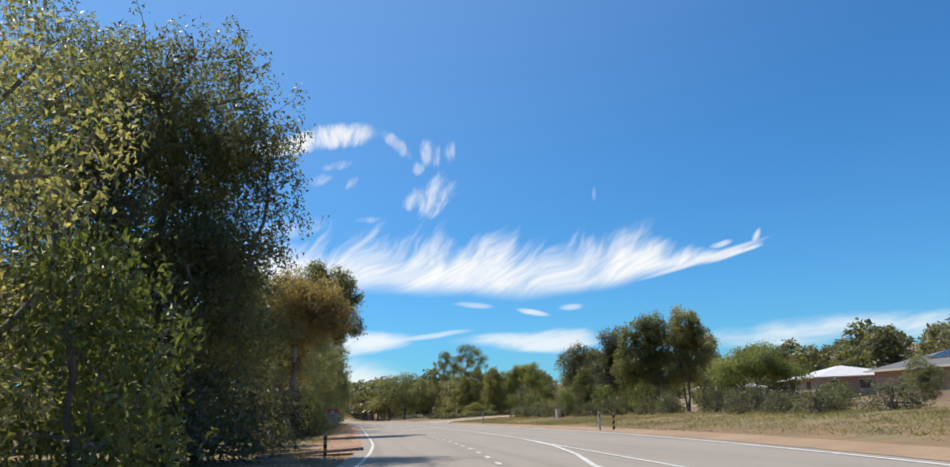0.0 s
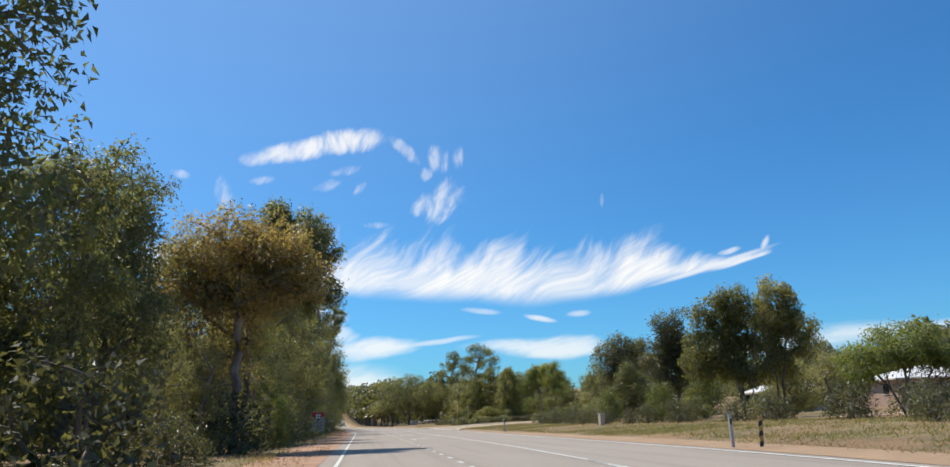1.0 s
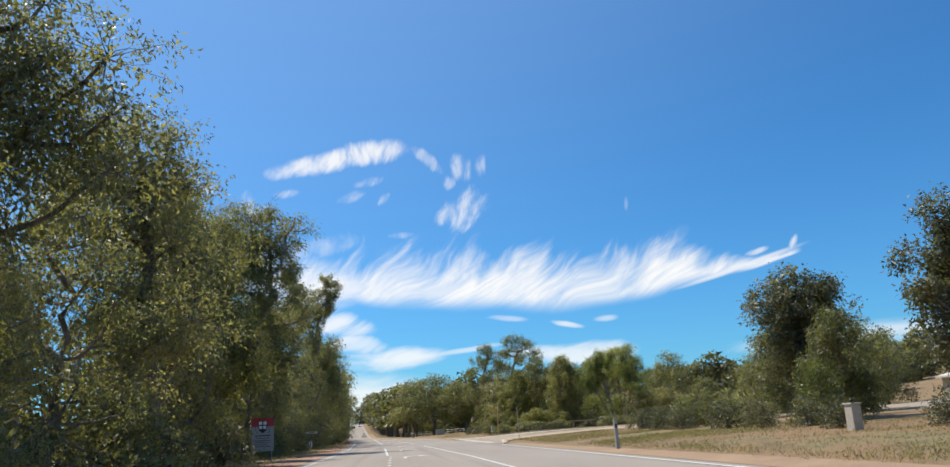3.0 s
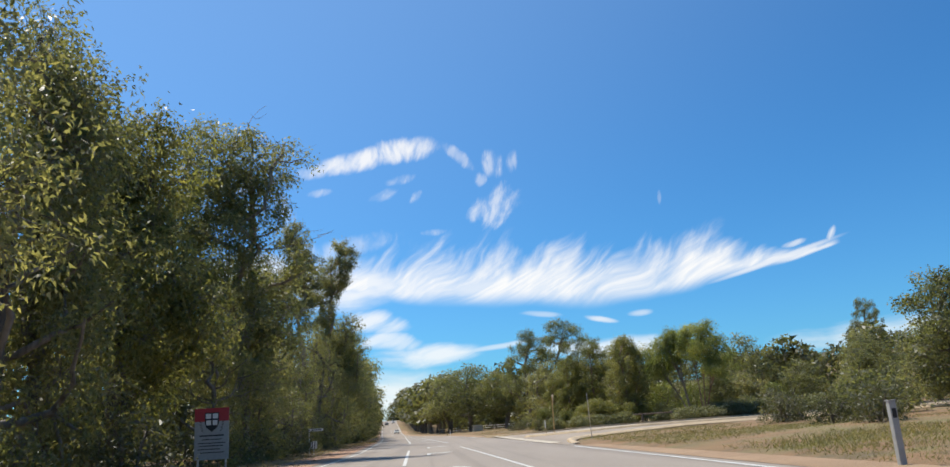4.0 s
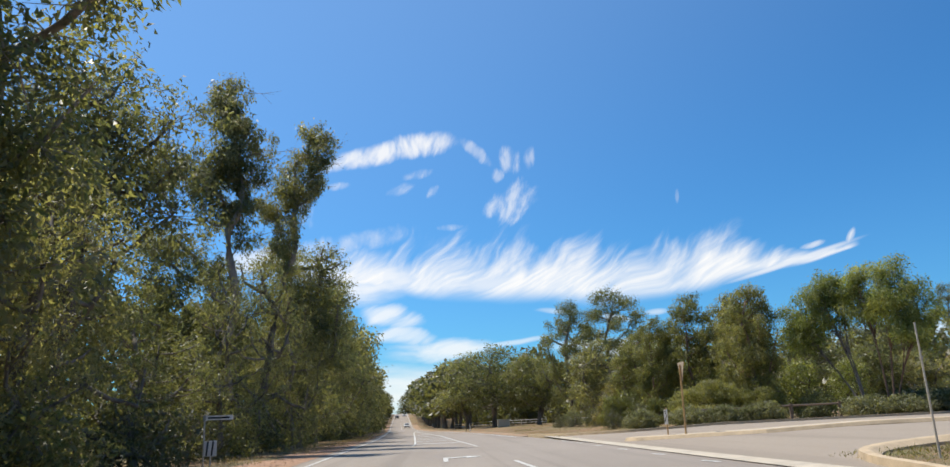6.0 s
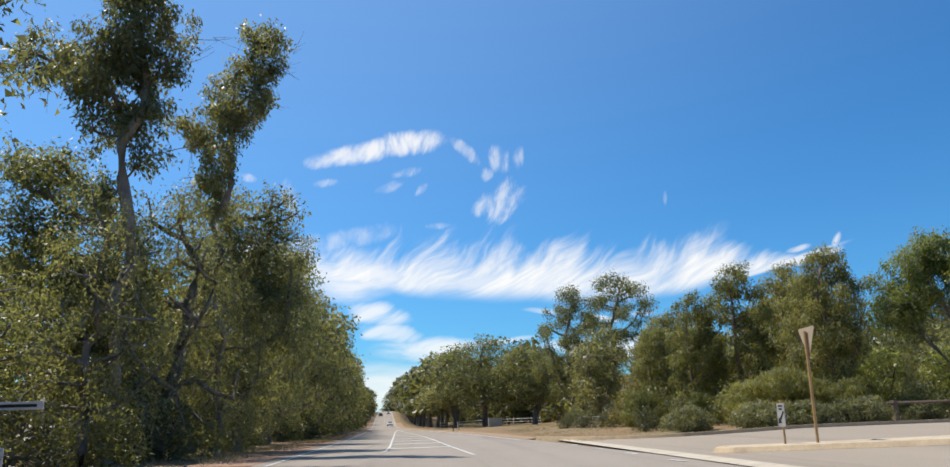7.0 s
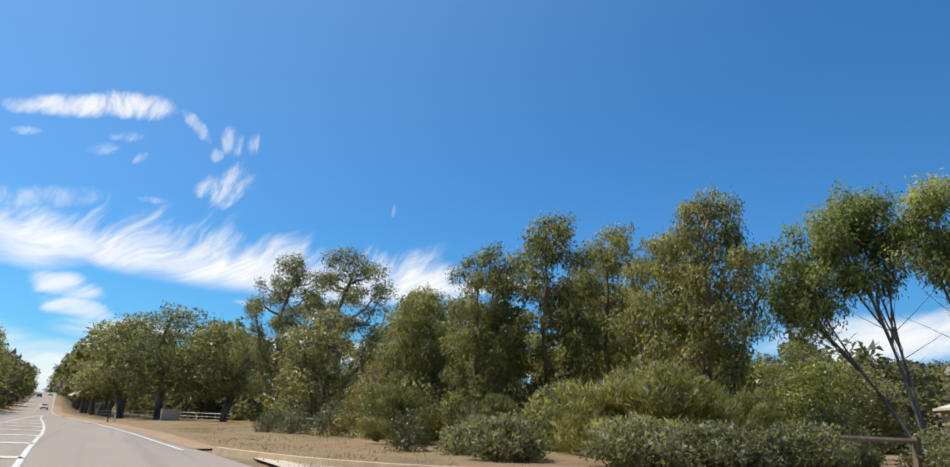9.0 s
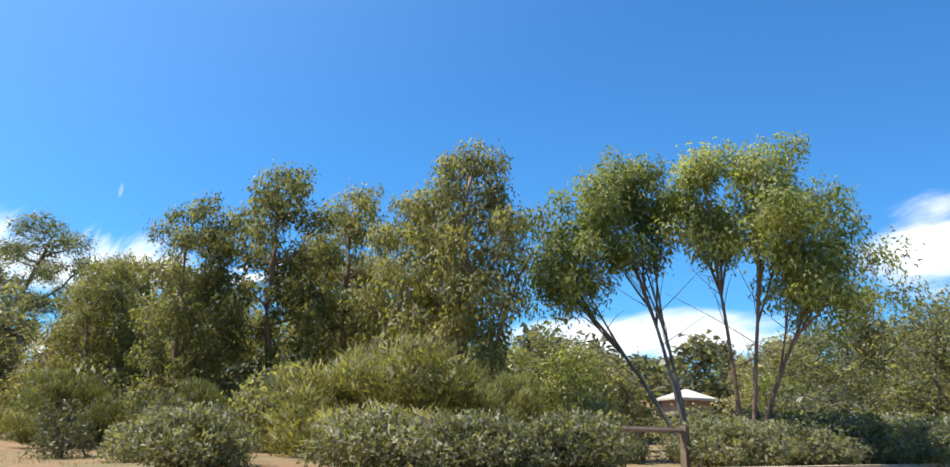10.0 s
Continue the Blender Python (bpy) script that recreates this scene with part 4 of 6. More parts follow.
lobed_gum("tall_gum", 76, [(-0.9, -0.8, 17.2, 1.8), (1.2, -0.5, 16.2, 1.2), (2.4, 0.6, 17.2, 0.8), (-1.7, 0.2, 14.9, 2.2), (1.0, -0.8, 13.8, 1.3), (0.3, -0.1, 17.8, 1.2), (2.1, 0.0, 11.8, 0.9), (2.7, -0.7, 10.1, 0.8), (1.1, 0.5, 9.7, 1.3), (-0.7, -0.8, 11.8, 1.7), (-2.6, -0.2, 17.0, 1.5), (-2.9, 0.0, 13.2, 1.6), (-0.3, -0.1, 7.5, 2.0), (1.3, 0.2, 7.0, 1.3), (-2.6, 0.4, 9.6, 1.8), (0.4, 0.0, 4.2, 1.8), (-2.2, 0.2, 5.4, 1.8)], LEAF_GUM, BARK_PALE, 0.2, 46000, droop=1.0, dead=14, core=0.06, loose=0.85)
lobed_gum("sunny_gum", 77, [(1.6, -0.8, 11.2, 1.5), (1.1, -0.5, 9.9, 1.3), (1.9, 0.6, 10.4, 1.0), (0.6, 0.2, 8.6, 0.9), (2.1, -0.8, 6.8, 1.6), (1.2, -0.1, 4.8, 1.6), (2.8, 0.0, 4.5, 1.4), (3.0, -0.7, 5.8, 1.1), (-0.8, 0.0, 11.8, 1.6), (-1.4, 0.4, 9.2, 1.7), (-1.0, 0.2, 6.4, 1.6), (0.4, 0.2, 2.6, 1.6)], LEAF_SLIM, BARK_GREY, 0.22, 28000)
lobed_gum("forked_gum", 78, [(-0.1, -0.8, 16.0, 1.25), (1.0, -0.5, 14.9, 1.0), (-3.4, 0.6, 15.6, 1.1), (-4.3, 0.2, 15.3, 0.8), (-1.4, -0.8, 14.2, 1.0), (0.3, -0.1, 13.2, 1.0), (1.1, 0.0, 16.5, 0.9), (-0.1, -0.7, 11.8, 0.6), (-1.2, 0.5, 18.8, 1.1), (0.2, -0.8, 17.8, 1.2), (-0.6, 0.3, 20.0, 0.9), (-2.4, 0.4, 14.8, 0.7), (-0.7, 0.0, 13.0, 0.8), (0.6, -0.3, 11.2, 0.8), (-1.6, 0.3, 12.4, 0.7), (-5.3, 0.3, 15.0, 0.6), (0.4, 0.2, 14.2, 0.8), (-0.8, -0.2, 9.6, 0.9)], LEAF_OLIVE, BARK_PALE, 0.17, 27000, droop=1.1, dead=16, core=0.03, fill=1.35, loose=0.8)
lobed_gum("split_gum", 79, [(1.7, -0.8, 18.9, 0.95), (1.6, -0.5, 17.4, 0.85), (-0.1, 0.6, 16.7, 1.25), (-1.1, 0.2, 14.8, 1.05), (-0.1, -0.8, 13.0, 1.0), (1.5, -0.1, 16.3, 0.75), (0.9, 0.0, 19.9, 0.65), (-2.2, -0.7, 14.8, 0.6), (-1.0, 0.2, 12.0, 0.9), (-0.6, 0.0, 10.8, 0.9), (0.7, 0.0, 15.2, 0.7), (0.9, 0.2, 18.2, 0.7)], LEAF_OLIVE, BARK_PALE, 0.13, 18000, droop=1.1, dead=16, core=0.03, fill=1.35, loose=0.8)
lobed_gum("bushy_gum", 80, [(-2.2, -1.3, 11.9, 1.2), (-3.6, -1.0, 11.0, 1.5), (-1.6, 0.1, 11.2, 1.3), (-4.4, -0.3, 12.6, 0.9), (-2.3, -1.3, 8.9, 1.7), (-3.6, -0.6, 7.4, 1.7), (-1.8, -0.5, 6.2, 2.1), (0.9, -1.2, 5.7, 1.7), (1.6, 0.0, 7.5, 1.1), (0.4, 0.0, 9.6, 1.2), (0.6, -0.2, 3.0, 2.0), (-2.4, 0.0, 3.2, 2.0)], LEAF_GUM, BARK_PALE, 0.22, 29000)
lobed_gum("spread_gum", 81, [(-0.5, -0.8, 12.4, 1.9), (1.6, -0.5, 13.2, 1.1), (2.7, 0.6, 12.5, 1.0), (0.9, 0.2, 10.2, 2.2), (-1.6, -0.8, 9.0, 2.0), (-2.7, -0.1, 12.0, 1.1), (2.6, 0.0, 9.3, 1.5), (-0.2, -0.7, 6.5, 2.6), (-3.4, 0.5, 6.2, 2.0), (2.2, 0.2, 6.0, 1.9), (0.8, 0.0, 3.2, 2.3)], LEAF_GUM, BARK_GREY, 0.26, 32000, dead=3)
TREE_WORDS.update({
    "big_gum": ("huge dense gum with dark foliage down to the ground", "tree"), "rusty_gum": ("gum with rusty brown young foliage on its crown", "tree"), "leafy_gum": ("slender dark green gum behind a rusty one", "tree"),
    "broad_gum": ("broad olive gum with billowing crown", "tree"), "tall_gum": ("tall pale-limbed gum with dead twigs past its crown", "tree"),
    "sunny_gum": ("yellow-green leafy gum in bright sun", "tree"), "forked_gum": ("tall forked gum with open crown and bare dead twigs", "tree"), "split_gum": ("narrow pale gum with tufted open crown", "tree"),
    "bushy_gum": ("bushy dark gum with pale bare limbs showing", "tree"), "spread_gum": ("spreading dense dark gum beside the shoulder", "tree"),
})
BIGGER = {"big_gum": 1.14, "sunny_gum": 1.2, "tall_gum": 1.04}
for key, x, y, turn in [
    ("big_gum", -12.3, 28.5, 0), ("rusty_gum", -9.5, 57.0, 0), ("leafy_gum", -9.5, 60.0, 0), ("broad_gum", -10.7, 86.0, 0), ("sunny_gum", -12.6, 104.5, 0), ("tall_gum", -10.2, 117.5, 0),
    ("forked_gum", -11.0, 143.7, 0), ("split_gum", -9.0, 150.6, 0), ("bushy_gum", -12.6, 147.5, 0), ("spread_gum", -9.6, 156.5, 0), ("spread_gum", -10.6, 170.0, 140), ("broad_gum", -12.2, 76.0, 200), ("broad_gum", -12.0, 96.5, 120), ("broad_gum", -13.4, 129.5, 200), ("broad_gum", -15.0, 112.0, 60)]:
    tree(key, x, y, TREES[key][2] * BIGGER.get(key, 1.0), 1.25 if key == "tall_gum" else 1.0, turn)
tree("spread_gum", -11.8, 44.5, 10.2, 1.05, 60)
tree("bushy_gum", -12.2, 37.0, 8.6, 1.0, 200)
tree("sunny_gum", -11.4, 70.5, 8.6, 1.15, 20)
for key, x, y, h, wide in [
    ("gum_fine_b", -12.5, 12, 10.5, 1.0), ("gum_fine_b", -12.2, 51.5, 6.6, 0.9), ("gum_fine_b", -9.9, 72.5, 6.4, 0.8), ("gum_dense_b", -9.6, 64.5, 5.2, 0.75), ("gum_dense_b", -10.8, 59.5, 7.4, 0.85), ("gum_fine_b", -10.8, 54.5, 5.4, 0.9), ("gum_dense_a", -14.4, 58, 8.6, 1.0), ("gum_dense_b", -14.6, 67, 9.0, 1.0), ("wattle_a", -8.3, 66, 3.2, 0.5), ("wattle_a", -9.3, 13, 4.6, 0.8), ("wattle_a", -9.0, 69, 4.0, 0.7), ("gum_dense_a", -11.2, 80, 10.0, 0.95),
    ("gum_dense_b", -11.5, 93, 10.0, 0.95), ("gum_dense_b", -10.6, 147.4, 11.6, 0.85), ("gum_dense_a", -10.2, 139.5, 9.6, 0.8), ("gum_fine_b", -9.8, 152.6, 10.6, 0.7), ("gum_dense_a", -10.6, 112.0, 9.6, 0.8), ("gum_fine_b", -10.4, 121.0, 9.0, 0.75),  ("gum_dense_b", -11.5, 124, 10.0, 1.0), ("gum_dense_a", -11.6, 133, 7.2, 1.2), ("gum_dense_a", -11.2, 163.5, 11.4, 1.0), ("gum_dense_a", -11.6, 178, 12.6, 1.0)]:
    tree(key, x, y, h, wide)
for i in range(14):
    y = 188 + i * 9.5
    tree(("mid_gum_a", "mid_gum_b")[i % 2], bend(y) - 9.0 - 1.2 * tree_rng.random(), y, (16.2 if i < 2 else 14.6) + 1.6 * tree_rng.random(), 0.9)
for i in range(30):
    y = 4 + i * 9.0 + tree_rng.uniform(-2, 2)
    tree(("far_gum_a", "far_gum_b")[i % 2], bend(y) * 0.5 - 18.5 - 4 * tree_rng.random(), y, 10 + 4 * tree_rng.random(), 1.05)
# across the road, before the side road
lobed_gum("golden_gum_a", 82, [(0.2, -0.7, 8.3, 1.1), (0.5, -0.4, 7.2, 1.1), (0.0, 0.5, 5.8, 1.0), (-0.2, 0.1, 7.7, 1.0), (0.9, -0.7, 7.7, 0.8), (-1.9, -0.1, 5.3, 0.9), (2.6, 0.0, 5.8, 0.9), (1.4, -0.5, 4.6, 0.9), (0.2, 0.2, 4.2, 1.2), (-0.8, 0.0, 3.2, 1.0), (1.0, 0.2, 3.0, 0.9)], LEAF_SLIM, BARK_GREY, 0.08, 22000, (0.17, 0.075), 1.0, 3, lean=0.03, core=0.12, fill=1.7)
lobed_gum("golden_gum_b", 83, [(-1.5, -0.7, 8.1, 0.8), (-0.4, -0.4, 8.0, 0.85), (0.2, 0.5, 6.8, 1.1), (-1.3, 0.1, 6.6, 1.0), (0.4, -0.7, 6.7, 0.9), (-3.0, -0.1, 6.8, 0.8), (-3.0, 0.0, 5.6, 0.9), (-3.6, -0.5, 4.4, 0.9), (-0.4, 0.4, 4.9, 1.1), (-2.4, -0.6, 4.0, 1.0), (-1.0, 0.2, 3.2, 1.2), (0.4, 0.0, 3.0, 1.0), (-3.0, 0.0, 2.8, 1.0)], LEAF_SLIM, BARK_GREY, 0.08, 26000, (0.17, 0.075), 1.0, 3, lean=0.03, core=0.12, fill=1.7)
lobed_gum("dark_gum_a", 84, [(-0.6, -0.7, 8.0, 1.2), (-1.4, -0.4, 6.3, 1.3), (0.5, 0.5, 6.3, 1.3), (-0.4, 0.1, 4.8, 1.5), (-2.2, -0.7, 4.8, 1.0), (0.6, 0.4, 7.4, 0.9), (0.8, 0.0, 4.6, 1.2), (-0.6, 0.3, 3.2, 1.3)], LEAF_DARK, BARK_GREY, 0.14, 22000, (0.16, 0.075), 0.5)
lobed_gum("dark_gum_b", 85, [(-0.2, -0.7, 7.7, 1.2), (-1.4, -0.4, 6.4, 1.2), (0.8, 0.5, 6.0, 1.6), (-0.6, 0.1, 4.4, 1.7), (1.2, -0.7, 7.2, 0.9), (0.8, 0.2, 3.4, 1.4)], LEAF_DARK, BARK_GREY, 0.13, 18000, (0.17, 0.08), 0.5)
TREE_WORDS["dark_gum"] = ("dense dark gum with rounded heavy crown on the verge", "tree")
tree("golden_gum_a", 23.6, 68.5, TREES["golden_gum_a"][2], 1.0, 0)
tree("golden_gum_b", 21.2, 68.5, TREES["golden_gum_b"][2], 1.0, 0)
tree("dark_gum_a", 22.2, 82.4, TREES["dark_gum_a"][2] * 0.97, 1.2, 0)
tree("dark_gum_b", 22.0, 96.0, TREES["dark_gum_b"][2], 1.25, 0)
for key, x, y, h, wide in [
    ("mid_gum_b", 29.5, 78, 5.4, 1.0), ("mid_gum_c", 20.6, 90.0, 5.6, 1.0),
    ("mid_gum_b", 28.0, 104, 7.6, 0.9), ("mid_gum_b", 33.0, 78, 5.0, 1.4), ("mid_gum_a", 38, 92, 6.0, 1.3), ("mid_gum_b", 32.0, 82.0, 4.9, 1.3), ("mid_gum_a", 37, 56, 3.6, 1.3),
    ("mid_gum_b", 44, 104, 6.5, 1.3), ("round_gum_a", 33, 119, 8.8, 1.2), ("mid_gum_a", 40, 121, 8.6, 1.1), ("mid_gum_b", 48, 60, 5.2, 1.2), ("mid_gum_a", 60, 125, 10.0, 1.0),
    ("wattle_a", 25.6, 85, 4.3, 1.1), ("wattle_a", 19.0, 78, 3.2, 0.9), ("wattle_a", 26.0, 100, 4.6, 1.0), ("wattle_a", 17.6, 87.0, 3.0, 0.8)]:
    tree(key, x, y, h, wide)
tree("mid_gum_d", 128, 296, 23.5, 0.6, label="tall lone gum on the far hill")
# beyond the side road
for key, x, y, h, wide in [
    ("gum_slim_a", 19.0, 162.0, 9.9, 1.0), ("gum_slim_a", 22.2, 162.2, 9.9, 0.9), ("gum_slim_b", 20.9, 154.4, 9.6, 0.85), ("gum_slim_a", 16.3, 162.8, 8.2, 0.95),
    ("gum_slim_b", 15.8, 168.5, 7.0, 1.0), ("gum_slim_b", 18.8, 176.5, 9.0, 1.0), ("gum_slim_b", 21.3, 156.9, 8.6, 0.95), ("mid_gum_c", 25.5, 170, 9.5, 1.0), ("mid_gum_c", 19.5, 171, 7.4, 1.1), ("mid_gum_c", 17.0, 173, 7.4, 1.1), ("mid_gum_c", 23.5, 166, 6.6, 1.1),
    ("mid_gum_d", 18.6, 216, 17.6, 0.75), ("mid_gum_d", 25.2, 218, 19.4, 0.9), ("mid_gum_b", 20.0, 206, 11.5, 1.1), ("shade_gum_a", 8.6, 233, 14.2, 1.3), ("shade_gum_b", 5.0, 248, 14.0, 1.3),
    ("shade_gum_b", 14.8, 226, 11.5, 1.35), ("mid_gum_b", 27, 192, 10.5, 1.1), ("mid_gum_a", 35, 178, 10.0, 1.1), ("mid_gum_b", 36, 200, 12.5, 1.1),
    ("mid_gum_a", 46, 186, 11.5, 1.1), ("mid_gum_c", 33, 162, 5.4, 1.5), ("mid_gum_b", 36.5, 162.0, 5.0, 1.5), ("mid_gum_a", 38.5, 152.5, 5.4, 1.2), ("mid_gum_b", 46.5, 153.8, 8.6, 1.0), ("mid_gum_a", 43.5, 149.6, 7.0, 1.1), ("mid_gum_b", 52, 151, 9.0, 1.1), ("mid_gum_a", 61, 150, 10.0, 1.1), ("mid_gum_b", 50, 160, 7.0, 1.4), ("mid_gum_a", 57, 162.5, 7.2, 1.4),
    ("wattle_a", 28.5, 157.0, 4.2, 1.0), ("wattle_a", 25.6, 158.5, 4.4, 1.0), ("wattle_a", 36.0, 153.0, 3.4, 1.1), ("rust_wattle", 14.8, 171, 4.4, 1.0), ("wattle_a", 14.0, 168, 2.6, 1.0)]:
    tree(key, x, y, h, wide)
for i in range(26):
    y = 262 + i * 13.0
    tree("far_gum_c", bend(y) + 9.0 + 1.5 * tree_rng.random(), y, 13.2 + 3 * tree_rng.random() + 0.012 * (y - 262), 1.2)
    tree(("far_gum_b", "far_gum_a")[i % 2], bend(y) + 20 + 10 * tree_rng.random(), y + 5, 12 + 4 * tree_rng.random(), 1.1)
for i in range(26):
    y = 322 + i * 12.0
    tree(("far_gum_a", "far_gum_b")[i % 2], bend(y) - 10.5 - 4 * tree_rng.random(), y, 12.5 + 4 * tree_rng.random(), 1.05)
for i in range(58):
    a = tree_rng.uniform(8, 96)
    d = tree_rng.uniform(90, 330)
    x, y = 5 + d * math.sin(radians(a)), 130 + d * math.cos(radians(a))
    if x > 42:
        tree(("far_gum_a", "far_gum_b")[i % 2], x, y, 9 + 5 * tree_rng.random(), 1.2)
for i in range(26):
    x, y = tree_rng.uniform(50, 150), tree_rng.uniform(160, 250)
    if math.hypot(x - 57, y - 170.5) > 7:
        tree(("far_gum_a", "far_gum_b")[i % 2], x, y, 7 + 4 * tree_rng.random(), 1.3)
for x, y, h in [(16, 262, 11), (22, 250, 12), (27, 240, 12), (30, 262, 13), (35, 236, 12), (40, 256, 12), (46, 232, 12), (52, 250, 13), (24, 285, 14), (36, 290, 14)]:
    tree("far_gum_a", x, y, h, 1.2)
for i in range(9):
    tree(("far_gum_a", "far_gum_b")[i % 2], -26 + 4.5 * i + tree_rng.uniform(-1, 1), 705 + 20 * tree_rng.random(), 12 + 5 * tree_rng.random(), 1.1)
for i in range(34):
    x, y = tree_rng.uniform(80, 170), tree_rng.uniform(30, 150)
    tree(("far_gum_a", "far_gum_b")[i % 2], x, y, 8 + 4 * tree_rng.random(), 1.2)


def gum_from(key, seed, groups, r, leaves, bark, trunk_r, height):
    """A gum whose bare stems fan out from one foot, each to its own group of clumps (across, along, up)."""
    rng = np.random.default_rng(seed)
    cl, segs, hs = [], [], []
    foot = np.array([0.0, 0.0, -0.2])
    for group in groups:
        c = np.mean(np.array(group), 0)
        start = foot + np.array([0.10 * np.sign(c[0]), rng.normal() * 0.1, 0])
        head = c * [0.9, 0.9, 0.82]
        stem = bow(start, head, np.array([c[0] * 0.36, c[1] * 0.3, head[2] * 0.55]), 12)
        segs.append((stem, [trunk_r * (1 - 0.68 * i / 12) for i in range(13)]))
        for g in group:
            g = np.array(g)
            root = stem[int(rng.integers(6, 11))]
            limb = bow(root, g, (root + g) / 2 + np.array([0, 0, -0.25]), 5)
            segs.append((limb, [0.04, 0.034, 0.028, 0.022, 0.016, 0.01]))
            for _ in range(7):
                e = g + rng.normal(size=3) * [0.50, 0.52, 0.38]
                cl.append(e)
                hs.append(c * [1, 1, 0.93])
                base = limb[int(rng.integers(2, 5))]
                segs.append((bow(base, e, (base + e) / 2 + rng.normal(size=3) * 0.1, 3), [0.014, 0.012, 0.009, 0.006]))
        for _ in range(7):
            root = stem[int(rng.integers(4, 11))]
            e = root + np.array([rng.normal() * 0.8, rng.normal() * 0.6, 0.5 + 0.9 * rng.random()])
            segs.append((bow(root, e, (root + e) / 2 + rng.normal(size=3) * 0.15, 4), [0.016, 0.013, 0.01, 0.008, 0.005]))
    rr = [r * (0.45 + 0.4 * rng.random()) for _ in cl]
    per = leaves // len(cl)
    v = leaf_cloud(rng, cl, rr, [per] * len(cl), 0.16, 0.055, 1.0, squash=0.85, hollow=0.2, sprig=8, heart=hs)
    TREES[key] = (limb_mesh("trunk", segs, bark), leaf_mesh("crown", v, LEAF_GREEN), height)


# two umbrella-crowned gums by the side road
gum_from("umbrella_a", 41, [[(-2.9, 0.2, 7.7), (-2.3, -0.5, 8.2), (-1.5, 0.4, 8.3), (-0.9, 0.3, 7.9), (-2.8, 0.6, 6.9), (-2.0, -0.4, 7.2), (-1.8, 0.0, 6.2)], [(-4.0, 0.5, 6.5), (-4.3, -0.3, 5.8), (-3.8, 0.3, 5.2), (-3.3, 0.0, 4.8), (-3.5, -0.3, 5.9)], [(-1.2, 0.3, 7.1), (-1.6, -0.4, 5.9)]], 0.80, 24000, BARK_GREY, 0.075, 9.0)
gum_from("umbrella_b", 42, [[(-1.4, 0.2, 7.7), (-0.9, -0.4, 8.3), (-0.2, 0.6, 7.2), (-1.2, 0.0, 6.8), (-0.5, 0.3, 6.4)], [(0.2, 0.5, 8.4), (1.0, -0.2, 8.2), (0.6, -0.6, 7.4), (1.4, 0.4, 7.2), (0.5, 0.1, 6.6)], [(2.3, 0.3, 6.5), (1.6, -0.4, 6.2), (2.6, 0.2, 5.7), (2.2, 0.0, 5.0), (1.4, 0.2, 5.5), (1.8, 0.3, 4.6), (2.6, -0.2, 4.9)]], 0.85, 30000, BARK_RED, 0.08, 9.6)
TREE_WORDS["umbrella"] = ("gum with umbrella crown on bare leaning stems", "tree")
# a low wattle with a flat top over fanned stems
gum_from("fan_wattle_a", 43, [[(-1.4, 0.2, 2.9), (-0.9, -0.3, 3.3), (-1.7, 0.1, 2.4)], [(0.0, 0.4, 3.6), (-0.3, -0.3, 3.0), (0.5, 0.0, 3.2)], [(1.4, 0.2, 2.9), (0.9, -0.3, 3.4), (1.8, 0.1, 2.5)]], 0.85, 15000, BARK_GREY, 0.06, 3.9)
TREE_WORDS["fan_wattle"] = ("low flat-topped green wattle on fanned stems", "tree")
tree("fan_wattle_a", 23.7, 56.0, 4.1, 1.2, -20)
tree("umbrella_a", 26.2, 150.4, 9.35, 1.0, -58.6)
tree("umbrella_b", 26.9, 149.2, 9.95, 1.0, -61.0)

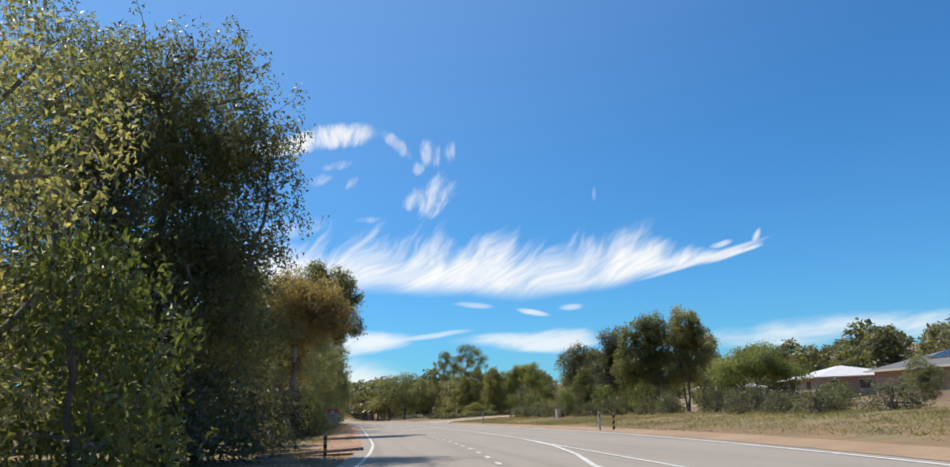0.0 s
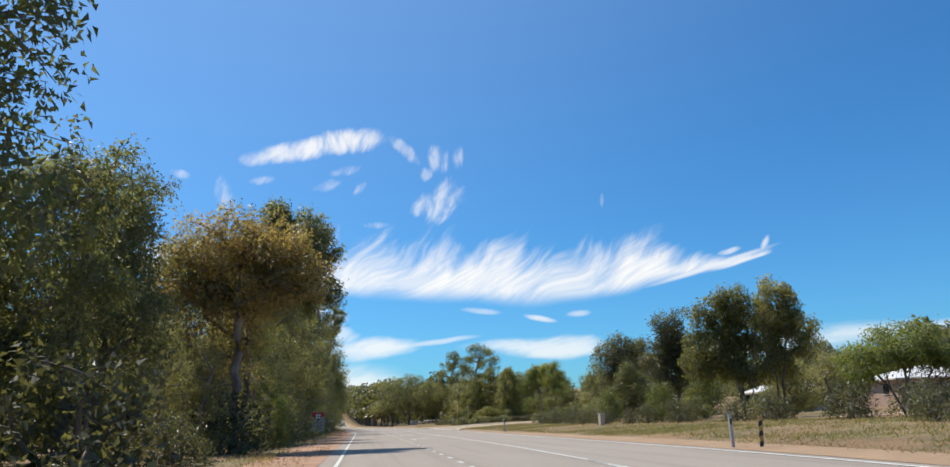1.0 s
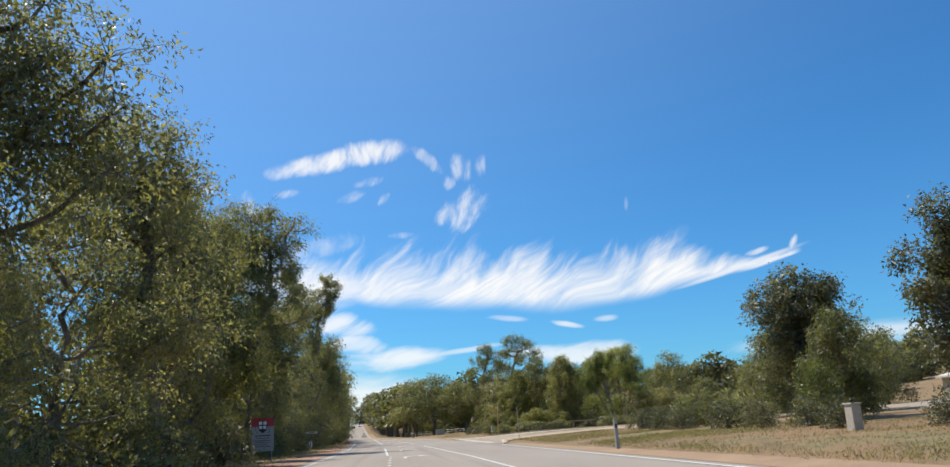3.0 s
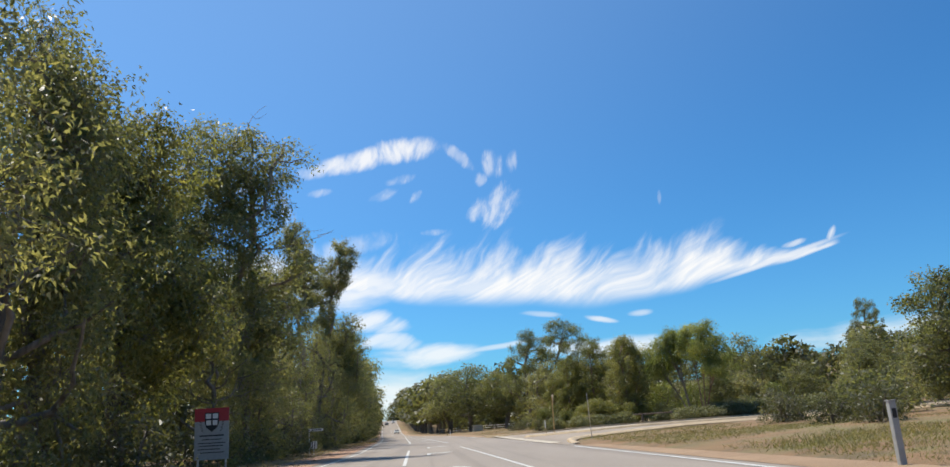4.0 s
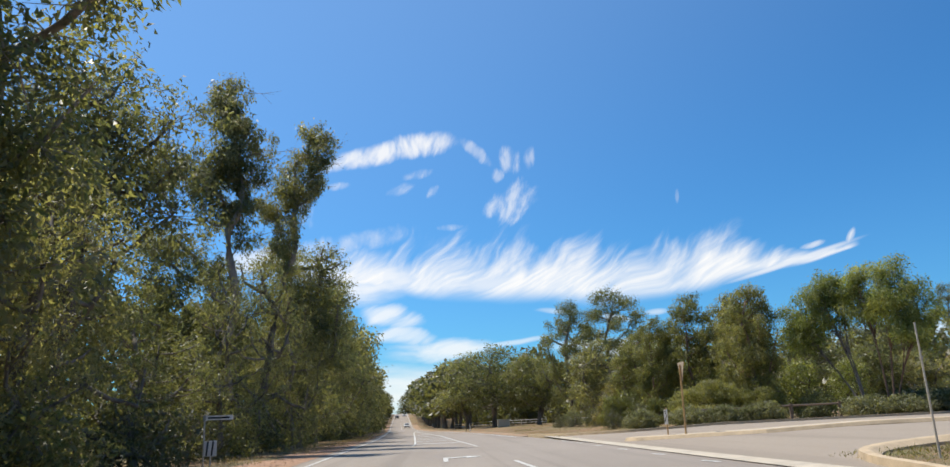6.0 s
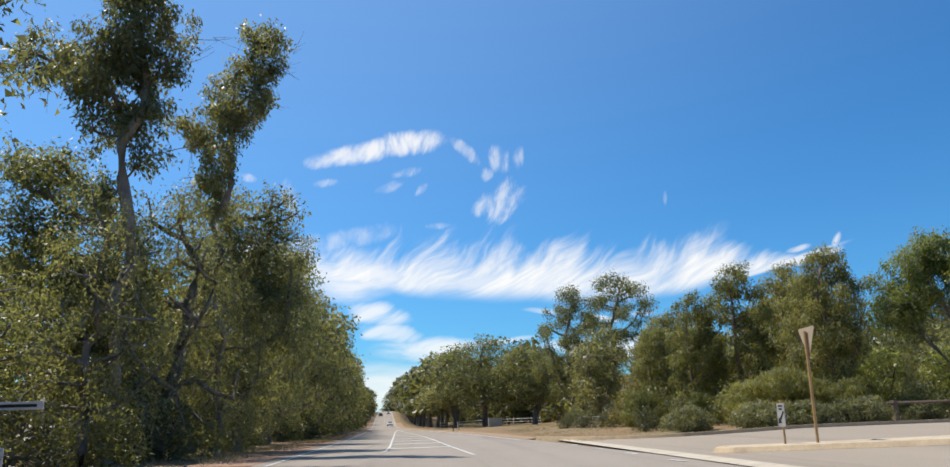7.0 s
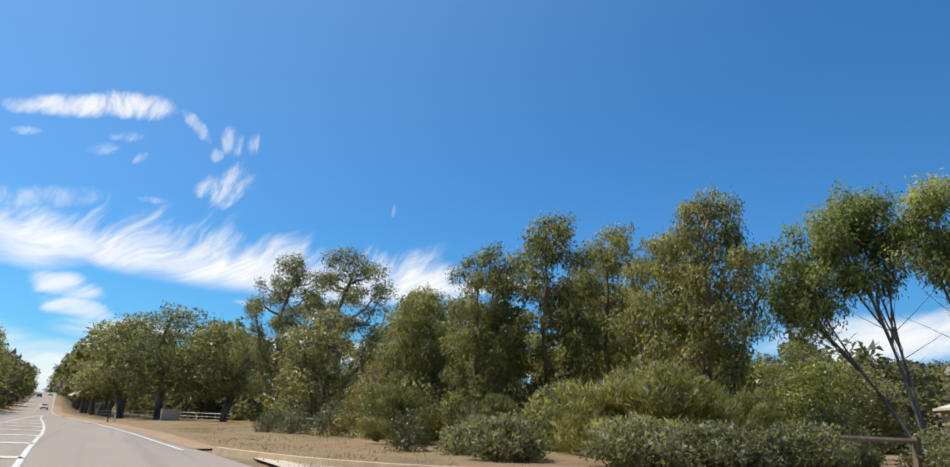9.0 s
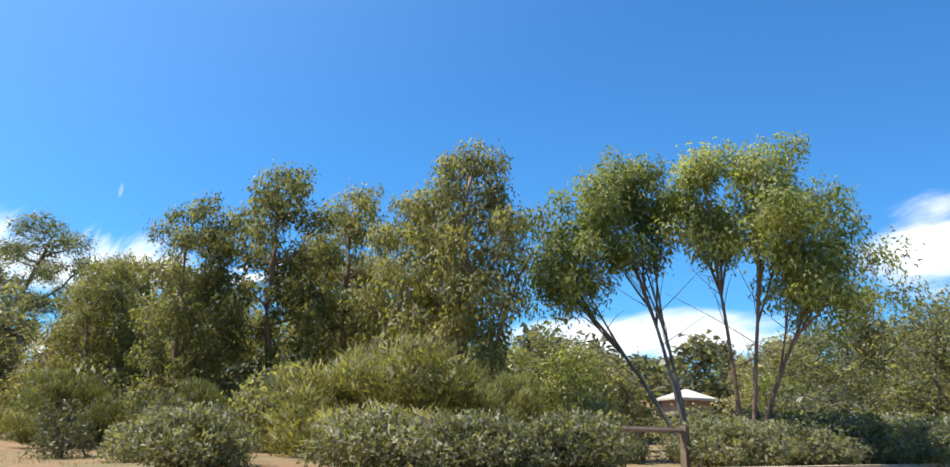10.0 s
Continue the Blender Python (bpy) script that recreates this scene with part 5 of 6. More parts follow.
# ==== shrubs ====
for key, x, y, h, wide in [
    ("feather_bush", 17.0, 152.4, 2.8, 1.45), ("feather_bush", 19.6, 151.6, 2.2, 1.0), ("feather_bush", 13.4, 163.5, 2.3, 0.95), ("feather_bush", 15.0, 158.0, 1.9, 0.8),
    ("saltbush", 12.6, 152.6, 1.3, 0.9), ("saltbush", 14.6, 149.6, 1.25, 1.0), ("saltbush", 16.6, 149.2, 1.2, 1.0), ("saltbush", 18.2, 148.7, 1.2, 0.9), ("saltbush", 18.9, 148.5, 1.3, 0.9), ("saltbush", 22.9, 150.6, 1.0, 0.8), ("saltbush", 24.6, 148.2, 1.3, 1.1), ("saltbush", 27.0, 147.9, 1.3, 1.1), ("saltbush", 29.4, 147.8, 1.6, 1.2), ("saltbush", 31.8, 147.4, 1.7, 1.2), ("saltbush", 34.4, 147.4, 1.7, 1.3), ("saltbush", 37.5, 147.6, 1.8, 1.4), ("saltbush", 25.8, 149.4, 1.4, 1.1), ("saltbush", 28.2, 149.6, 1.6, 1.2), ("saltbush", 41, 147.6, 1.8, 1.5), ("saltbush", 13.2, 155.4, 1.2, 0.9),
    ("shrub_b", 23.6, 152.0, 2.0, 1.0), ("shrub_a", 30.2, 151.0, 2.0, 1.1), ("shrub_b", 31.5, 149.8, 2.2, 1.2), ("shrub_a", 34.5, 150.6, 3.0, 1.2), ("shrub_b", 50.0, 166.0, 2.7, 1.6), ("shrub_b", 21.8, 155.6, 2.2, 1.0),
    ("shrub_a", 12.0, 158.6, 1.5, 0.9), ("shrub_a", 13.4, 156.6, 1.8, 0.8), ("shrub_b", 16.6, 157.0, 2.6, 0.9), ("shrub_b", 18.0, 159.0, 2.8, 1.0), ("shrub_b", 15.2, 166.0, 2.8, 1.0), ("shrub_a", 12.0, 176.0, 1.5, 1.1), ("shrub_a", 13.6, 174.2, 1.6, 1.1), ("shrub_a", 11.4, 180.0, 1.4, 1.0),
    ("shrub_b", 17.0, 172.0, 3.0, 1.0), ("shrub_b", 20.0, 168.0, 3.0, 1.1), ("shrub_a", 17.0, 186.0, 2.4, 1.2), ("shrub_a", 22.0, 188.0, 3.0, 1.2), ("shrub_b", 15.0, 195.0, 1.8, 1.2),
    # across the verge before the side road
    ("shrub_a", 16.6, 36.5, 1.5, 1.3), ("shrub_a", 18.8, 34.0, 1.7, 1.4), ("shrub_b", 19.6, 40.0, 1.7, 1.4), ("shrub_a", 18.0, 42.5, 1.4, 1.2), ("shrub_a", 16.8, 45.0, 1.7, 1.0), ("shrub_a", 20.5, 47.0, 1.5, 1.2), ("shrub_a", 20.4, 56.0, 2.2, 1.1), ("shrub_b", 26.4, 50.8, 1.8, 1.2), ("shrub_a", 22.4, 53.6, 2.0, 1.1), ("shrub_a", 25.4, 55.2, 2.2, 1.1),
    ("shrub_a", 17.4, 62.0, 1.6, 1.0), ("shrub_a", 18.6, 60.2, 1.9, 1.0), ("shrub_b", 20.0, 64.0, 1.8, 1.1), ("shrub_a", 15.8, 72.4, 1.6, 0.9), ("shrub_a", 17.2, 70.4, 1.8, 1.0), ("shrub_b", 19.0, 72.0, 1.8, 1.1), ("shrub_a", 16.0, 76.5, 1.3, 1.0),
    ("shrub_a", 15.6, 82.0, 1.3, 1.1), ("shrub_a", 16.0, 85.0, 1.4, 1.1), ("shrub_b", 17.4, 87.0, 1.6, 1.1), ("shrub_a", 15.8, 89.0, 1.4, 1.1), ("shrub_a", 16.0, 93.0, 1.5, 1.2), ("shrub_b", 18.2, 95.0, 1.9, 1.1), ("shrub_a", 15.4, 98.0, 1.5, 1.1), ("shrub_a", 15.8, 102.0, 1.4, 1.1), ("shrub_b", 18.0, 104.0, 1.9, 1.2), ("shrub_a", 16.0, 107.0, 1.6, 1.1), ("shrub_b", 20.5, 108.0, 2.4, 1.2), ("shrub_a", 18.6, 112.0, 1.6, 1.1), ("shrub_b", 24.0, 112.5, 2.6, 1.3), ("shrub_a", 27.0, 117.5, 2.0, 1.2)]:
    tree(key, x, y, h, wide)
# undergrowth on the near side, to the ground
for i in range(46):
    y = 16 + i * 5.0 + tree_rng.uniform(-1.5, 1.5)
    if y < 62 and i % 2 or y < 21 or 98 < y < 106 or 128 < y < 133:
        continue
    h = tree_rng.uniform(1.8, 3.6)
    tree(("shrub_a", "shrub_b")[i % 2], bend(y) - 9.2 - 1.2 * tree_rng.random() + 0.0, y, h, 1.1)


# ==== signs and posts ====
def dims_bars(parent, rows, material, y, name="text_bar"):
    """Plain bars on a face that looks towards -y: rows of (x0, z0, x1, z1)."""
    for x0, z0, x1, z1 in rows:
        part(name, box(x0, y - 0.004, z0, x1, y, z1), material, parent)


def notice_board(x, y):
    b = holder("notice_board", pose(x, y, land(x, y), 0, 0, 3), "red and white crested notice board on posts under trees", "sign")
    for px in (-0.5, 0.5):
        part("post", rod((px, 0.05, -0.2), (px, 0.05, 2.35), 0.035), STEEL, b)
    panel = part("panel", box(-0.62, -0.02, 0.62, 0.62, 0.01, 2.48, 0.008), FADED, b, "white sheet metal panel")
    part("band", box(-0.62, -0.028, 2.0, 0.62, -0.021, 2.48), RED, panel, "dull red band along the top")
    shield = [(-0.26, 2.32), (0.26, 2.32), (0.26, 1.95), (0.2, 1.78), (0.0, 1.62), (-0.2, 1.78), (-0.26, 1.95)]
    part("crest", prism(shield, 0.006, at=-0.036), BLACK, panel, "dark crest with four pale fields")
    for x0, z0, x1, z1 in [(-0.22, 2.1, -0.03, 2.28), (0.03, 2.1, 0.22, 2.28), (-0.2, 1.86, -0.03, 2.04), (0.03, 1.86, 0.2, 2.04)]:
        part("crest_field", box(x0, -0.042, z0, x1, -0.037, z1), WHITE, panel)
    for s in (-1, 1):
        for k in range(4):
            z = 1.62 + 0.10 * k
            part("leaf_shape", prism([(s * (0.30 + 0.02 * k), z), (s * (0.42 + 0.02 * k), z + 0.10), (s * (0.33 + 0.02 * k), z + 0.07)], 0.005, at=-0.03), BLACK, panel)
    dims_bars(panel, [(-0.44, 1.46, 0.44, 1.51), (-0.36, 1.33, 0.36, 1.36), (-0.5, 1.20, 0.5, 1.23), (-0.45, 1.10, 0.42, 1.13), (-0.5, 0.98, 0.3, 1.01), (-0.4, 0.86, 0.44, 0.89)], BLACK, -0.022)


def street_sign(x, y):
    s = holder("street_sign", pose(x, y, land(x, y)), "low street name sign on a thin pole", "sign")
    part("pole", rod((0, 0, -0.2), (0, 0, 1.78), 0.03), STEEL, s)
    blade = part("blade", box(0.0, -0.015, 1.62, 1.0, 0.015, 1.78, 0.006), WHITE, s, "pale name blade")
    dims_bars(blade, [(0.12, 1.67, 0.88, 1.73)], BLACK, -0.016)
    part("bracket", box(-0.05, -0.03, 1.6, 0.05, 0.03, 1.8, 0.005), STEEL, s)


def chevron_marker(x, y):
    s = holder("chevron_marker", pose(x, y, land(x, y)), "white marker plate with dark slanting stripes on a stub post", "sign")
    part("post", rod((0, 0.03, -0.2), (0, 0.03, 0.9), 0.03), STEEL, s)
    plate = part("plate", box(-0.22, -0.01, 0.4, 0.22, 0.01, 0.92, 0.006), WHITE, s)
    for u in (-0.16, 0.02):
        part("stripe", prism([(u, 0.42), (u + 0.06, 0.42), (u + 0.11, 0.9), (u + 0.05, 0.9)], 0.004, at=-0.015), BLACK, plate)


def give_way(x, y, turn):
    s = holder("give_way_sign", pose(x, y, land(x, y) + 0.155, 0, -0.5, turn), "triangular give way sign on an ochre post, seen from behind", "sign")
    part("post", rod((0, 0, -0.2), (0, 0, 2.78), 0.038), RUST_STEEL, s, "ochre painted post")
    tri = [(-0.43, 2.84), (-0.40, 2.88), (0.40, 2.88), (0.43, 2.84), (0.03, 2.12), (-0.03, 2.12)]
    plate = part("plate", prism(tri, 0.006, at=0.045), SIGN_BACK, s, "grey-brown metal back")
    part("face", prism(tri, 0.003, at=0.052), RED, plate, "red rimmed face")
    inner = [(-0.27, 2.78), (0.27, 2.78), (0.0, 2.30)]
    part("face_field", prism(inner, 0.003, at=0.056), WHITE, plate)
    for z in (2.72, 2.4):
        part("clamp", box(-0.07, 0.02, z, 0.07, 0.046, z + 0.03), STEEL, s)


def keep_sign(x, y, turn):
    s = holder("keep_left_sign", pose(x, y, land(x, y) + 0.155, 0, 0, turn), "small white plate with a slanting black arrow in the median", "sign")
    part("post", rod((0, 0.03, -0.2), (0, 0.03, 1.1), 0.03), RUST_STEEL, s)
    plate = part("plate", box(-0.16, -0.01, 0.42, 0.16, 0.01, 1.02, 0.02), FADED, s, "grey-white plate")
    part("arrow_stem", prism([(-0.06, 0.62), (-0.02, 0.58), (0.13, 0.78), (0.09, 0.82)], 0.004, at=-0.015), BLACK, plate)
    part("arrow_head", prism([(-0.13, 0.50), (0.02, 0.53), (-0.10, 0.67)], 0.004, at=-0.015), BLACK, plate)
    dims_bars(plate, [(-0.09, 0.93, 0.09, 0.97), (-0.07, 0.85, 0.07, 0.89)], BLACK, -0.011)


def striped_post(x, y, h=0.8):
    s = holder("marker_post", pose(x, y, land(x, y), 0, 2, 0), "black and yellow striped marker post on the verge", "post", "marker posts")
    n = 6
    for i in range(n):
        z0, z1 = h * i / n, h * (i + 1) / n
        bm = bmesh.new()
        for v in [(-0.06, -0.012, z0), (0.06, -0.012, z0 + 0.05), (0.06, -0.012, z1 + 0.05), (-0.06, -0.012, z1), (-0.06, 0.012, z0), (0.06, 0.012, z0 + 0.05), (0.06, 0.012, z1 + 0.05), (-0.06, 0.012, z1)]:
            bm.verts.new(v)
        bm.verts.ensure_lookup_table()
        for f in [(0, 1, 2, 3), (7, 6, 5, 4), (0, 3, 7, 4), (1, 5, 6, 2), (3, 2, 6, 7), (0, 4, 5, 1)]:
            bm.faces.new([bm.verts[k] for k in f])
        part("stripe", bm, (BLACK, YELLOW)[i % 2], s)
    part("foot", box(-0.05, -0.01, -0.2, 0.05, 0.01, 0.03), STEEL, s)


def guide_post(x, y, h, wide, material, label):
    s = holder("guide_post", pose(x, y, land(x, y), 0, -1.5, 8), label, "post", "marker posts")
    part("shaft", box(-wide / 2, -wide / 3, -0.2, wide / 2, wide / 3, h, 0.015), material, s)
    part("reflector", box(-wide * 0.3, -wide / 3 - 0.006, h - 0.28, wide * 0.3, -wide / 3, h - 0.12), BLACK, s, "dark reflector")
    part("cap", box(-wide / 2 - 0.01, -wide / 3 - 0.01, h, wide / 2 + 0.01, wide / 3 + 0.01, h + 0.02), material, s)


notice_board(-8.0, 102.0)
street_sign(-8.5, 130.8)
chevron_marker(-8.1, 130.2)
give_way(9.8, 134.4, -90)
keep_sign(9.2, 135.0, -80)
striped_post(-6.3, 29.0, 0.8)
striped_post(7.7, 40.4, 0.85)
guide_post(7.25, 41.3, 0.95, 0.10, FADED, "faded white guide post on the gravel verge")
guide_post(7.85, 84.2, 1.05, 0.13, FADED, "weathered grey guide post on the verge")
striped_post(bend(216) + 6.9, 216.0, 0.9)
guide_post(bend(216) + 7.5, 216.4, 1.0, 0.12, WHITE, "white guide post on the gravel verge")


def stake(x, y, h):
    s = holder("tree_stake", pose(x, y, land(x, y), 0, -2.5, 0), "thin bare sapling stake on the corner grass", "post")
    part("shaft", rod((0, 0, -0.2), (0.03, 0, h), 0.024, 0.018), CREAM, s)
    part("tie", rod((0.026, 0, h * 0.72), (0.028, 0, h * 0.72 + 0.05), 0.034), CREAM, s)


stake(9.05, 116.2, 2.5)


def edge_beam(x0, y0, x1, y1):
    """A squared timber that holds the gravel back beside the paved apron."""
    d = holder("edge_beam", pose(x0, y0, land(x0, y0), 0, 0, math.degrees(math.atan2(y1 - y0, x1 - x0))), "dark squared timber holding back the red gravel", "timber")
    n = math.hypot(x1 - x0, y1 - y0)
    part("beam", box(0, -0.09, -0.06, n * 0.55, 0.09, 0.13, 0.015), TIMBER, d)
    part("beam", box(n * 0.55 + 0.01, -0.085, -0.06, n, 0.09, 0.12, 0.015), TIMBER, d)
    for u in (0.3, n * 0.52, n - 0.3):
        part("peg", rod((u, -0.12, -0.2), (u, -0.12, 0.15), 0.025), STEEL, d)


edge_beam(-8.6, 29.4, -5.0, 33.6)


def rail_fence(points, height, material, label, rails=(1.0,), r=0.055, square=True):
    x0, y0 = points[0]
    f = holder("rail_fence", pose(x0, y0, 0), label, "fence")
    tops = [(x - x0, y - y0, land(x, y)) for x, y in points]
    for a, b, g in tops:
        part("post", box(a - r, b - r, g - 0.3, a + r, b + r, g + height + 0.03, 0.01) if square else rod((a, b, g - 0.3), (a, b, g + height), r), material, f)
    for p, q in zip(tops, tops[1:]):
        for k in rails:
            part("rail", rod((p[0], p[1], p[2] + height * k - r), (q[0], q[1], q[2] + height * k - r), r * 0.9, sides=6 if square else 10), material, f)


rail_fence([(15.2, 149.9), (18.0, 149.6), (20.75, 149.35), (23.6, 149.1)], 0.95, TIMBER, "weathered timber rail fence half hidden by saltbush", r=0.085)
rail_fence([(14.5, 190.6), (17.2, 189.8), (20.2, 189.0)], 0.8, CREAM, "pale log rail between the trees")
rail_fence([(2.6, 262), (6.5, 258), (10.5, 254), (14.5, 250), (18.5, 246)], 0.9, WHITE, "white pipe rail under the distant trees", (1.0, 0.5), 0.04, False)


def utility_box(x, y):
    s = holder("utility_box", pose(x, y, land(x, y), 0, 0, 10), "beige steel cabinet under the trees", "cabinet")
    part("plinth", box(-0.95, -0.4, -0.1, 0.95, 0.4, 0.12, 0.02), CONCRETE, s)
    part("body", box(-0.9, -0.36, 0.12, 0.9, 0.36, 1.12, 0.03), CREAM, s)
    part("lid", box(-0.94, -0.4, 1.12, 0.94, 0.4, 1.18, 0.015), CREAM, s)
    for u in (-0.45, 0.45):
        door = part("door", box(u - 0.41, -0.375, 0.2, u + 0.41, -0.361, 1.06, 0.004), CREAM, s)
        part("handle", box(u + 0.28, -0.39, 0.6, u + 0.32, -0.376, 0.75), STEEL, door)


utility_box(9.4, 226.0)


def pillar_box(x, y):
    s = holder("cable_pillar", pose(x, y, land(x, y), 0, 0, 15), "small cream cable pillar among the shrubs", "cabinet")
    part("body", box(-0.2, -0.16, -0.1, 0.2, 0.16, 0.8, 0.03), CREAM, s)
    part("lid", box(-0.23, -0.19, 0.8, 0.23, 0.19, 0.86, 0.02), CREAM, s)
    door = part("door", box(-0.15, -0.174, 0.12, 0.15, -0.161, 0.72, 0.004), CREAM, s)
    part("latch", box(0.08, -0.186, 0.42, 0.12, -0.175, 0.52), STEEL, door)


pillar_box(14.6, 79.4)


# ==== houses ====
def house(x, y, turn, w, d, wall_h, roof_h, roof, label, wall=BRICK, eave=0.6):
    h = holder("house", pose(x, y, land(x, y), 0, 0, turn), label, "house")
    part("wall", box(-w / 2, -d / 2, -0.8, w / 2, d / 2, wall_h), wall, h)
    e, r = eave, min(w, d) / 2
    bm = bmesh.new()
    a = [bm.verts.new(v) for v in [(-w / 2 - e, -d / 2 - e, wall_h), (w / 2 + e, -d / 2 - e, wall_h), (w / 2 + e, d / 2 + e, wall_h), (-w / 2 - e, d / 2 + e, wall_h)]]
    rx, ry = max(0.1, w / 2 - r), max(0.1, d / 2 - r)
    t = [bm.verts.new(v) for v in ([(-rx, 0, wall_h + roof_h), (rx, 0, wall_h + roof_h)] if w >= d else [(0, -ry, wall_h + roof_h), (0, ry, wall_h + roof_h)])]
    if w >= d:
        fs = [(a[0], a[1], t[1], t[0]), (a[2], a[3], t[0], t[1]), (a[1], a[2], t[1]), (a[3], a[0], t[0])]
    else:
        fs = [(a[0], a[1], t[0]), (a[1], a[2], t[1], t[0]), (a[2], a[3], t[1]), (a[3], a[0], t[0], t[1])]
    for f in fs + [a[::-1]]:
        bm.faces.new(f)
    top = part("roof", bm, roof, h, "hipped sheet metal roof")
    for x0, y0, x1, y1 in [(-w / 2 - e, -d / 2 - e - 0.08, w / 2 + e, -d / 2 - e), (-w / 2 - e - 0.08, -d / 2 - e, -w / 2 - e, d / 2 + e)]:
        part("gutter", box(x0, y0, wall_h - 0.16, x1, y1, wall_h + 0.02, 0.02), CREAM, top)
    # ribs of the sheets
    for k in range(int(w / 1.2)):
        u = -w / 2 + 0.6 + k * 1.2
        s = min(1.0, (w / 2 - abs(u)) / r) if w >= d else max(0.05, 1 - abs(u) / r)
        part("sheet_rib", rod((u, -d / 2 - e, wall_h + 0.02), (u, -d / 2 - e + (d / 2 + e) * s * 0.97, wall_h + roof_h * s * 0.97 + 0.02), 0.025, sides=4), roof, top)
    for u in (-w * 0.3, w * 0.05, w * 0.33):
        win = part("window", box(u - 0.8, -d / 2 - 0.04, 0.95, u + 0.8, -d / 2 - 0.005, 2.15), GLASS_DARK, h)
        part("window_frame", box(u - 0.88, -d / 2 - 0.06, 2.15, u + 0.88, -d / 2 - 0.005, 2.23), WHITE, win)
        part("window_sill", box(u - 0.9, -d / 2 - 0.1, 0.87, u + 0.9, -d / 2 - 0.005, 0.95), CREAM, win)
    for v in (-d * 0.25, d * 0.2):
        win = part("window", box(-w / 2 - 0.04, v - 0.7, 0.95, -w / 2 - 0.005, v + 0.7, 2.15), GLASS_DARK, h)
        part("window_sill", box(-w / 2 - 0.1, v - 0.8, 0.87, -w / 2 - 0.005, v + 0.8, 0.95), CREAM, win)


def solar_panels(x, y, turn, w, wall_h, roof_h, eave, rows, columns):
    """Dark panels in a rack that lies on the slope towards -x."""
    run = w / 2 + eave
    slope = math.degrees(math.atan2(roof_h, run))
    h = holder("solar_array", pose(x, y, land(x, y), 0, 0, turn) @ pose(-run * 0.52, 0, wall_h + roof_h * 0.48 + 0.10, 0, -slope, 0), "dark solar panels in pale frames on the grey roof", "solar panel")
    for i in range(rows):
        for j in range(columns):
            u, v = (i - (rows - 1) / 2) * 1.72, (j - (columns - 1) / 2) * 1.06
            rack = part("frame", box(u - 0.83, v - 0.51, -0.02, u + 0.83, v + 0.51, 0.02), STEEL, h)
            part("cell", box(u - 0.79, v - 0.47, 0.021, u + 0.79, v + 0.47, 0.03), GLASS_DARK, rack)


solar_panels(51.5, 61.5, 8, 15, 2.7, 2.5, 0.6, 2, 9)
house(51.5, 61.5, 8, 15, 19, 2.7, 2.5, ROOF_GREY, "low brick house with a broad grey metal roof behind the bushes")
house(66, 112, -10, 12, 14, 2.7, 1.7, ROOF_PALE, "house with a pale metal roof among the trees")
house(72, 86, 5, 12, 12, 3.2, 2.4, ROOF_PALE, "house with a pale metal roof among the trees", CREAM)
house(57, 170.5, -30, 2.6, 2.6, 3.3, 0.7, CREAM, "small cream-roofed pavilion behind the gums", BRICK, 0.35)
house(48, 112, -6, 9, 6, 2.4, 1.3, ROOF_PALE, "low shed with a pale roof beyond the belt of shrubs", CREAM, 0.3)


# ==== cars on the far hill ====
def car(x, y, turn, paint, label):
    c = holder("car", pose(x, y, land(x, y), 0, 0, turn), label, "car", "cars on the hill")
    side = [(-2.2, 0.35), (-2.22, 0.75), (-1.9, 0.92), (-1.1, 1.0), (-0.55, 1.5), (0.4, 1.58), (1.6, 1.52), (2.1, 1.0), (2.2, 0.7), (2.15, 0.35)]
    bm = bmesh.new()
    rows = []
    for s, inset in ((-0.9, 0.0), (0.9, 0.0)):
        rows.append([bm.verts.new((s * (0.82 if v > 1.2 else 1.0), u, v)) for u, v in side])
    n = len(side)
    for i in range(n):
        bm.faces.new((rows[0][i], rows[0][(i + 1) % n], rows[1][(i + 1) % n], rows[1][i]))
    bm.faces.new(rows[0][::-1])
    bm.faces.new(rows[1])
    bmesh.ops.bevel(bm, geom=bm.edges[:], offset=0.05, segments=2, affect="EDGES")
    part("body", bm, paint, c)
    bm = bmesh.new()
    v = [bm.verts.new(p) for p in [(-0.72, -1.10, 1.04), (0.72, -1.10, 1.04), (0.64, -0.60, 1.46), (-0.64, -0.60, 1.46)]]
    for q in v:
        q.co.y -= 0.03
        q.co.z += 0.02
    bm.faces.new(v)
    bmesh.ops.solidify(bm, geom=bm.faces[:], thickness=0.02)
    part("windscreen", bm, GLASS_DARK, c)
    for s in (-1, 1):
        part("headlight", box(s * 0.62 - 0.17, -2.26, 0.64, s * 0.62 + 0.17, -2.2, 0.78, 0.02), LENS, c)
        part("mirror", box(s * 0.98 - 0.1, -0.95, 1.0, s * 0.98 + 0.1, -0.8, 1.14, 0.03), paint, c)
        for u in (-1.35, 1.35):
            wheel = part("wheel", rod((s * 0.68, u, 0.33), (s * 0.9, u, 0.33), 0.33, sides=18), RUBBER, c, "black tyre")
            part("rim", rod((s * 0.895, u, 0.33), (s * 0.912, u, 0.33), 0.2, sides=14), STEEL, wheel)
    part("bumper", box(-0.85, -2.27, 0.34, 0.85, -2.15, 0.56, 0.04), BLACK, c)
    part("grille", box(-0.42, -2.245, 0.62, 0.42, -2.215, 0.76, 0.01), BLACK, c)


car(bend(385) + 1.2, 385, 2, CAR_WHITE, "white hatchback coming down the far lane")
car(bend(520) - 2.6, 520, 182, CAR_DARK, "dark car climbing the far hill")
car(bend(560) + 1.2, 560, 2, CAR_WHITE, "white van-like car on the far hill")


